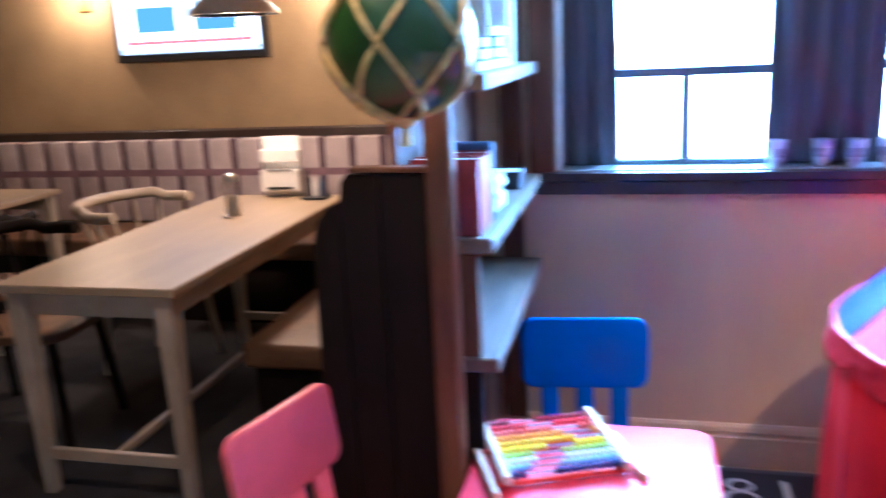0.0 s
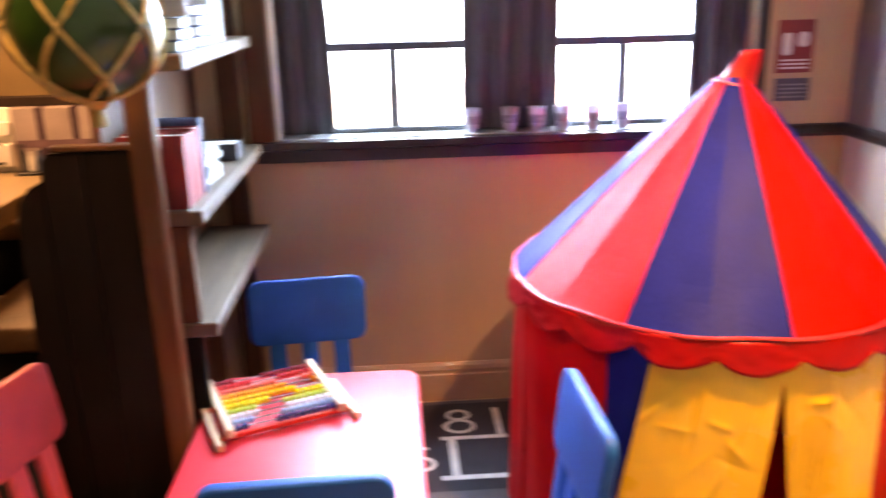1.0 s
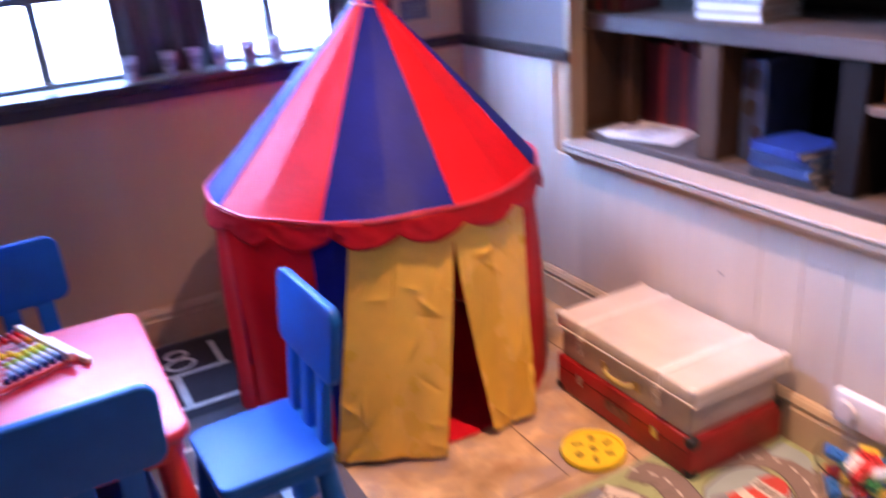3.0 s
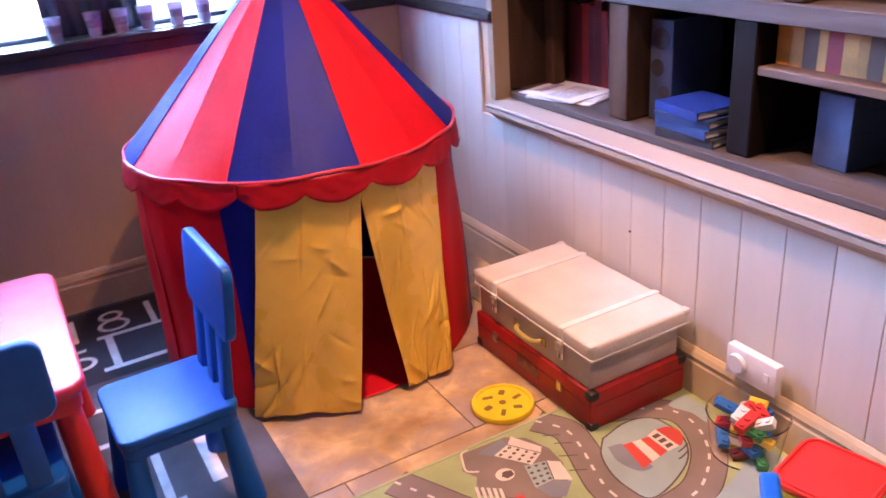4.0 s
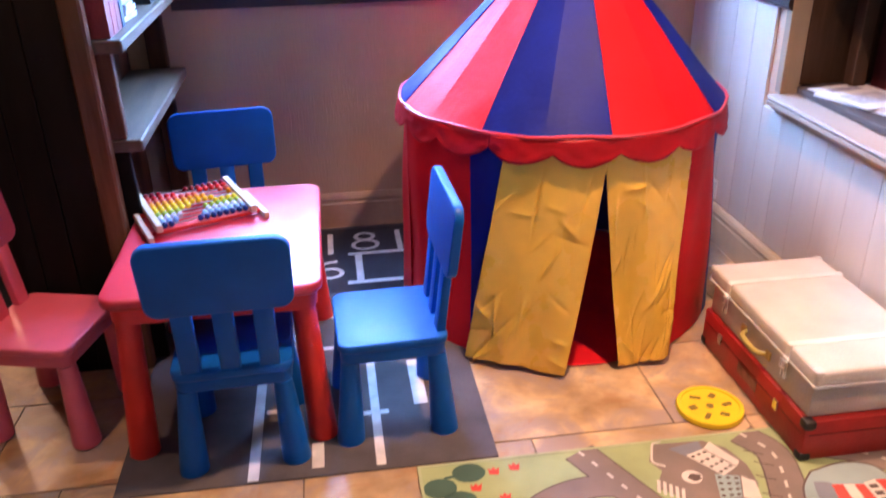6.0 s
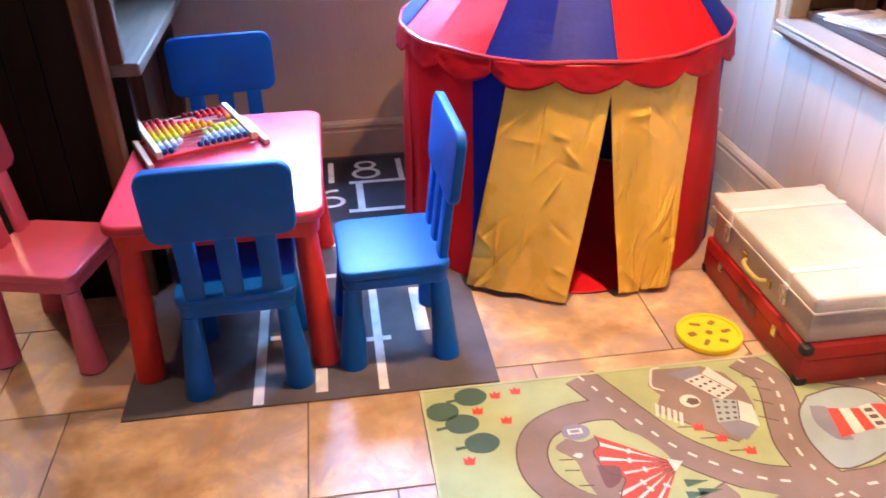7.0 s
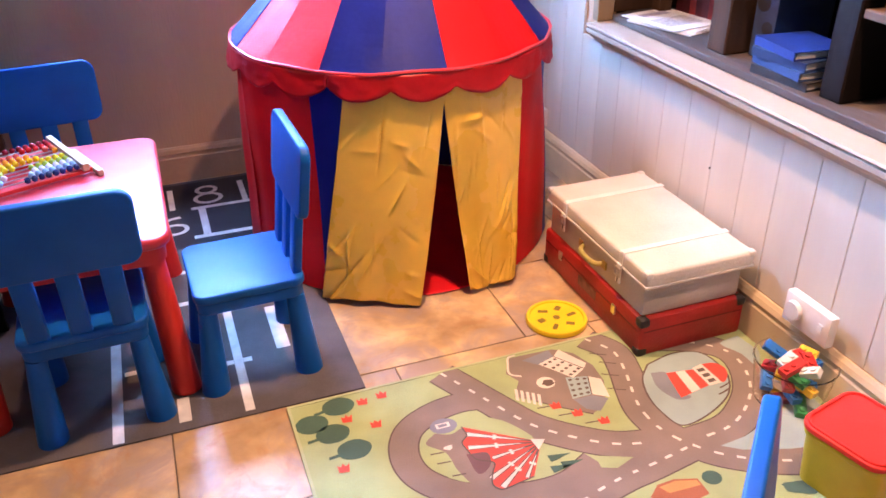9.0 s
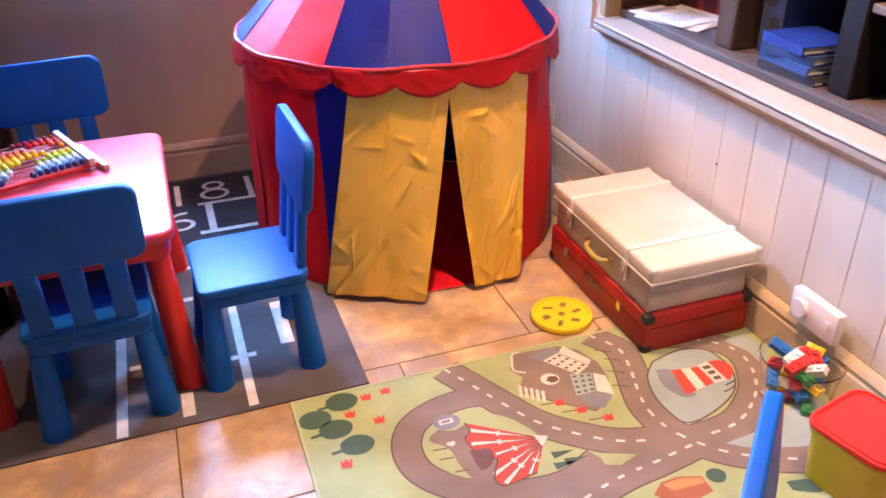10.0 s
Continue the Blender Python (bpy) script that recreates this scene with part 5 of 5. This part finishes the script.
def bow_chair(material, seatmat, label):
    """A bow-backed wooden chair, facing +y."""
    c = thing("bow_chair", O, label, "chair", "dining chairs")
    part("seat", prism(outline_rr(0.42, 0.42, 0.10), 0.43, 0.465, 0.010), seatmat, c, smooth=True)
    for x in (-0.15, 0.15):
        for yy in (-0.14, 0.15):
            part("leg", tube([(x, yy, 0.43), (x * 1.25, yy * 1.25, 0.0)], 0.017, 10), material, c, smooth=True)
    arc = [(0.275 * math.cos(radians(a)), -0.02 + 0.265 * math.sin(radians(a)), 0.755 + 0.03 * (1 if 200 < a < 340 else 0.3)) for a in range(165, 376, 10)]
    part("bow_rail", tube(smooth_line(arc, 3), 0.025, 10), material, c, smooth=True)
    for a in range(175, 371, 26):
        part("spindle", tube([(0.19 * math.cos(radians(a)), -0.01 + 0.18 * math.sin(radians(a)), 0.465), (0.272 * math.cos(radians(a)), -0.02 + 0.262 * math.sin(radians(a)), 0.755)], 0.008, 8), material, c, smooth=True)
    return c


w1 = bow_chair(CREAMTAB, LEATHER, "cream painted bow-backed chair drawn up to the table")
w1.matrix_world = pose(-3.92, 0.60, 0, 0, 0, -95)
d1 = bow_chair(DARKWOOD, LEATHER, "dark stained bow-backed chair beside the table")
d1.matrix_world = pose(-3.98, -0.10, 0, 0, 0, -85)
copy_thing(d1, pose(-4.60, 0.30, 0, 0, 0, 10))

# plaid bench seat along the dining wall
pb = thing("plaid_banquette", O, "long padded bench with pale plaid upholstered back", "banquette")
part("base", span(-6.15, -2.28, 1.20, 1.64, 0.0, 0.36, 0.004), DARKWOOD, pb)
part("seat_pad", span(-6.15, -2.28, 1.16, 1.64, 0.361, 0.46, 0.02, 3), LEATHER, pb, smooth=True)
x, k = -6.15, 0
while x < -2.30:
    part("back_pad", span(x, x + 0.145, 1.655, 1.75, 0.462, 0.945, 0.012, 2), TARTANP, pb, "pale plaid pad", smooth=True)
    part("plaid_stripe", span(x + 0.1455, x + 0.1795, 1.660, 1.75, 0.462, 0.945), TARTAND, pb, "plum stripe")
    x += 0.18
part("cross_stripe", span(-6.15, -2.28, 1.6505, 1.6545, 0.735, 0.775), TARTANM, pb, "mauve stripe")
structure("trim_dining", moulding(RAIL, -2.26, 1.80, -6.2, 1.80, 0.950), DARKRAIL, "dark stained dado rail", "rail")
structure("trim_cap", span(-6.2, -2.26, 1.74, 1.774, 0.946, 0.992, 0.004), DARKRAIL, "dark capping rail above the plaid bench", "rail")

tv = thing("television", O, "flat television on the wall showing a bright news picture", "television")
part("bezel", span(-4.735, -3.775, 1.735, 1.795, 1.395, 1.965, 0.006), BLACKP, tv)
part("screen", span(-4.700, -3.810, 1.7315, 1.7345, 1.440, 1.935), SCREENW, tv, "lit screen")
part("picture_strip", span(-4.700, -3.810, 1.7290, 1.7310, 1.440, 1.470), SCREENG, tv)
for x0, x1, z0, z1, m in ((-4.58, -4.32, 1.56, 1.70, SCREENB), (-4.20, -3.94, 1.56, 1.72, SCREENB), (-4.66, -3.85, 1.492, 1.512, SCREENR), (-4.30, -4.22, 1.55, 1.80, SCREENG)):
    part("picture_block", span(x0, x1, 1.7290, 1.7310, z0, z1), m, tv)
for x in (-4.95, -3.36):
    wl = thing("wall_lamp", pose(x, 1.80, 1.78), "small glowing wall lamp on the ochre wall", "wall lamp", "wall lamps")
    part("back_plate", span(-0.04, 0.04, -0.02, -0.002, -0.08, 0.06, 0.004), BRASS, wl)
    part("shade", lathe([(0.035, 0.09), (0.060, 0.20), (0.058, 0.20), (0.033, 0.09)], 20, 0, -0.11, 0), BULB, wl, smooth=True)
    part("arm", tube([(0, -0.02, 0.0), (0, -0.11, 0.02), (0, -0.11, 0.088)], 0.008, 8), BRASS, wl, smooth=True)
pl = thing("pendant_lamp", pose(-3.38, 0.60, 1.575), "hanging metal dome lamp glowing over the dining table", "pendant lamp")
part("shade", lathe([(0.185, 0.0), (0.180, 0.02), (0.12, 0.075), (0.04, 0.11), (0.02, 0.15), (0.016, 0.15), (0.036, 0.104), (0.115, 0.068), (0.172, 0.018), (0.178, 0.0)], 32), M("cream_enamel", (0.62, 0.58, 0.5), 0.35, 0.05, 10), pl, smooth=True)
b = bmesh.new()
bmesh.ops.create_uvsphere(b, u_segments=16, v_segments=10, radius=0.032)
part("bulb", place(b, pose(0, 0, 0.085)), BULB, pl, smooth=True)
part("flex", tube([(0, 0, 0.15), (0, 0, 0.825)], 0.004, 6), BLACKP, pl)

# things on the dining table
gl = thing("sugar_shaker", pose(-3.41, 0.47, 0.7505), "tall glass sugar shaker with a steel cap on the dining table", "shaker")
part("glass_wall", lathe([(0.0, 0.0), (0.030, 0.0), (0.031, 0.02), (0.024, 0.10), (0.027, 0.150), (0.025, 0.150), (0.022, 0.10), (0.028, 0.006), (0.0, 0.006)], 20), CLEAR, gl, smooth=True)
part("sugar", lathe([(0.0, 0.0065), (0.027, 0.0065), (0.0225, 0.085), (0.0, 0.090)], 18), PAPER, gl, "white sugar", smooth=True)
part("cap", lathe([(0.029, 0.146), (0.030, 0.166), (0.022, 0.178), (0.006, 0.184), (0.0, 0.184)], 20), CHROME, gl, "steel cap", smooth=True)
mh = thing("menu_stand", pose(-3.375, 0.90, 0.7505, 0, 0, 4), "white two-tier menu stand on the dining table", "menu stand")
part("back_board", box(0.19, 0.012, 0.285, 0, 0.03, 0, 0.004), WHITEP, mh)
part("pocket", box(0.185, 0.05, 0.10, 0, -0.002, 0.03, 0.004), WHITEP, mh)
part("pocket", box(0.185, 0.03, 0.06, 0, 0.009, 0.165, 0.004), WHITEP, mh)
part("slot", box(0.12, 0.002, 0.012, 0, -0.0285, 0.04), BLACKP, mh)
part("slot", box(0.12, 0.002, 0.010, 0, -0.0285, 0.125), PRINTINK, mh)
cd = thing("condiment_holder", pose(-3.19, 0.86, 0.7505), "dark holder with small condiment jars on the table", "condiment holder")
part("tray", box(0.12, 0.09, 0.012, 0, 0, 0, 0.003), BLACKP, cd)
for x, m, h in ((-0.035, BOOKS["dark"], 0.12), (0.0, WHITEP, 0.085), (0.035, BOOKS["slate"], 0.09)):
    part("jar", lathe([(0.0, 0.0), (0.016, 0.0), (0.016, h * 0.7), (0.008, h * 0.85), (0.009, h), (0.0, h)], 14, x, 0, 0.0125), m, cd, smooth=True)

# ceiling lamps over the play corner, unseen, assumed from the warm light
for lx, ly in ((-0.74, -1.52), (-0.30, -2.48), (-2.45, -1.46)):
    cl = thing("downlight", pose(lx, ly, 2.40), "unseen round recessed warm downlight in the ceiling", "downlight", "downlights")
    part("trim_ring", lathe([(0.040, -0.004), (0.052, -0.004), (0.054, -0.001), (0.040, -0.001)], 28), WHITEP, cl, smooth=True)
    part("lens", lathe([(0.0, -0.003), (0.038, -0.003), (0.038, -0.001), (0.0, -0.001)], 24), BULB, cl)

# near chair, only its back rail comes into view
copy_thing(blue, pose(-0.885, -2.722, 0, 0, 0, 224.3) @ pose(0, 0.170, 0))

# ---- pieces: wall boards and floor tiles ----
edges = [-0.001] + [-0.093 - 0.1368 * k for k in range(33)]
for y1, y0 in zip(edges, edges[1:]):
    part("board", span(0.0, 0.0118, y0 + 0.0003, y1 - 0.0003, 0.150, 0.955 if y0 > -0.72 else 0.620, 0.0022), PAINTWOOD, east)

fl_base = structure("floor", span(-6.3, 0.0, -4.7, 1.9, -0.06, -0.004), GROUT, "stone-effect tiled floor in warm browns", "floor")
tile_mesh = None
TLX, TLY = 0.610, 0.390
for r in range(-9, 9):
    yb = -1.53 + r * TLY
    off = -1.845 - 0.2033 * (r % 3)
    for c in range(-8, 5):
        x0 = off + c * TLX
        if x0 > -0.02 or x0 + TLX < -6.2 or yb > 1.4 or yb < -4.61 or (x0 > -2.2 and yb > 0.0):
            continue
        x1 = min(x0 + TLX - 0.004, -0.001)
        if x0 < -6.2:
            continue
        if x1 - x0 < TLX - 0.01:
            b = span(x0, x1, yb + 0.002, yb + TLY - 0.002, -0.004, 0.0, 0.001)
            t = part("tile", b, TILE, fl_base)
            continue
        if tile_mesh is None:
            t = part("tile", span(0, TLX - 0.004, 0.002, TLY - 0.002, -0.004, 0.0, 0.001), TILE, fl_base)
            tile_mesh = t.data
        else:
            t = new("tile", tile_mesh)
            t.parent = fl_base
        t.location = (x0, yb, 0)
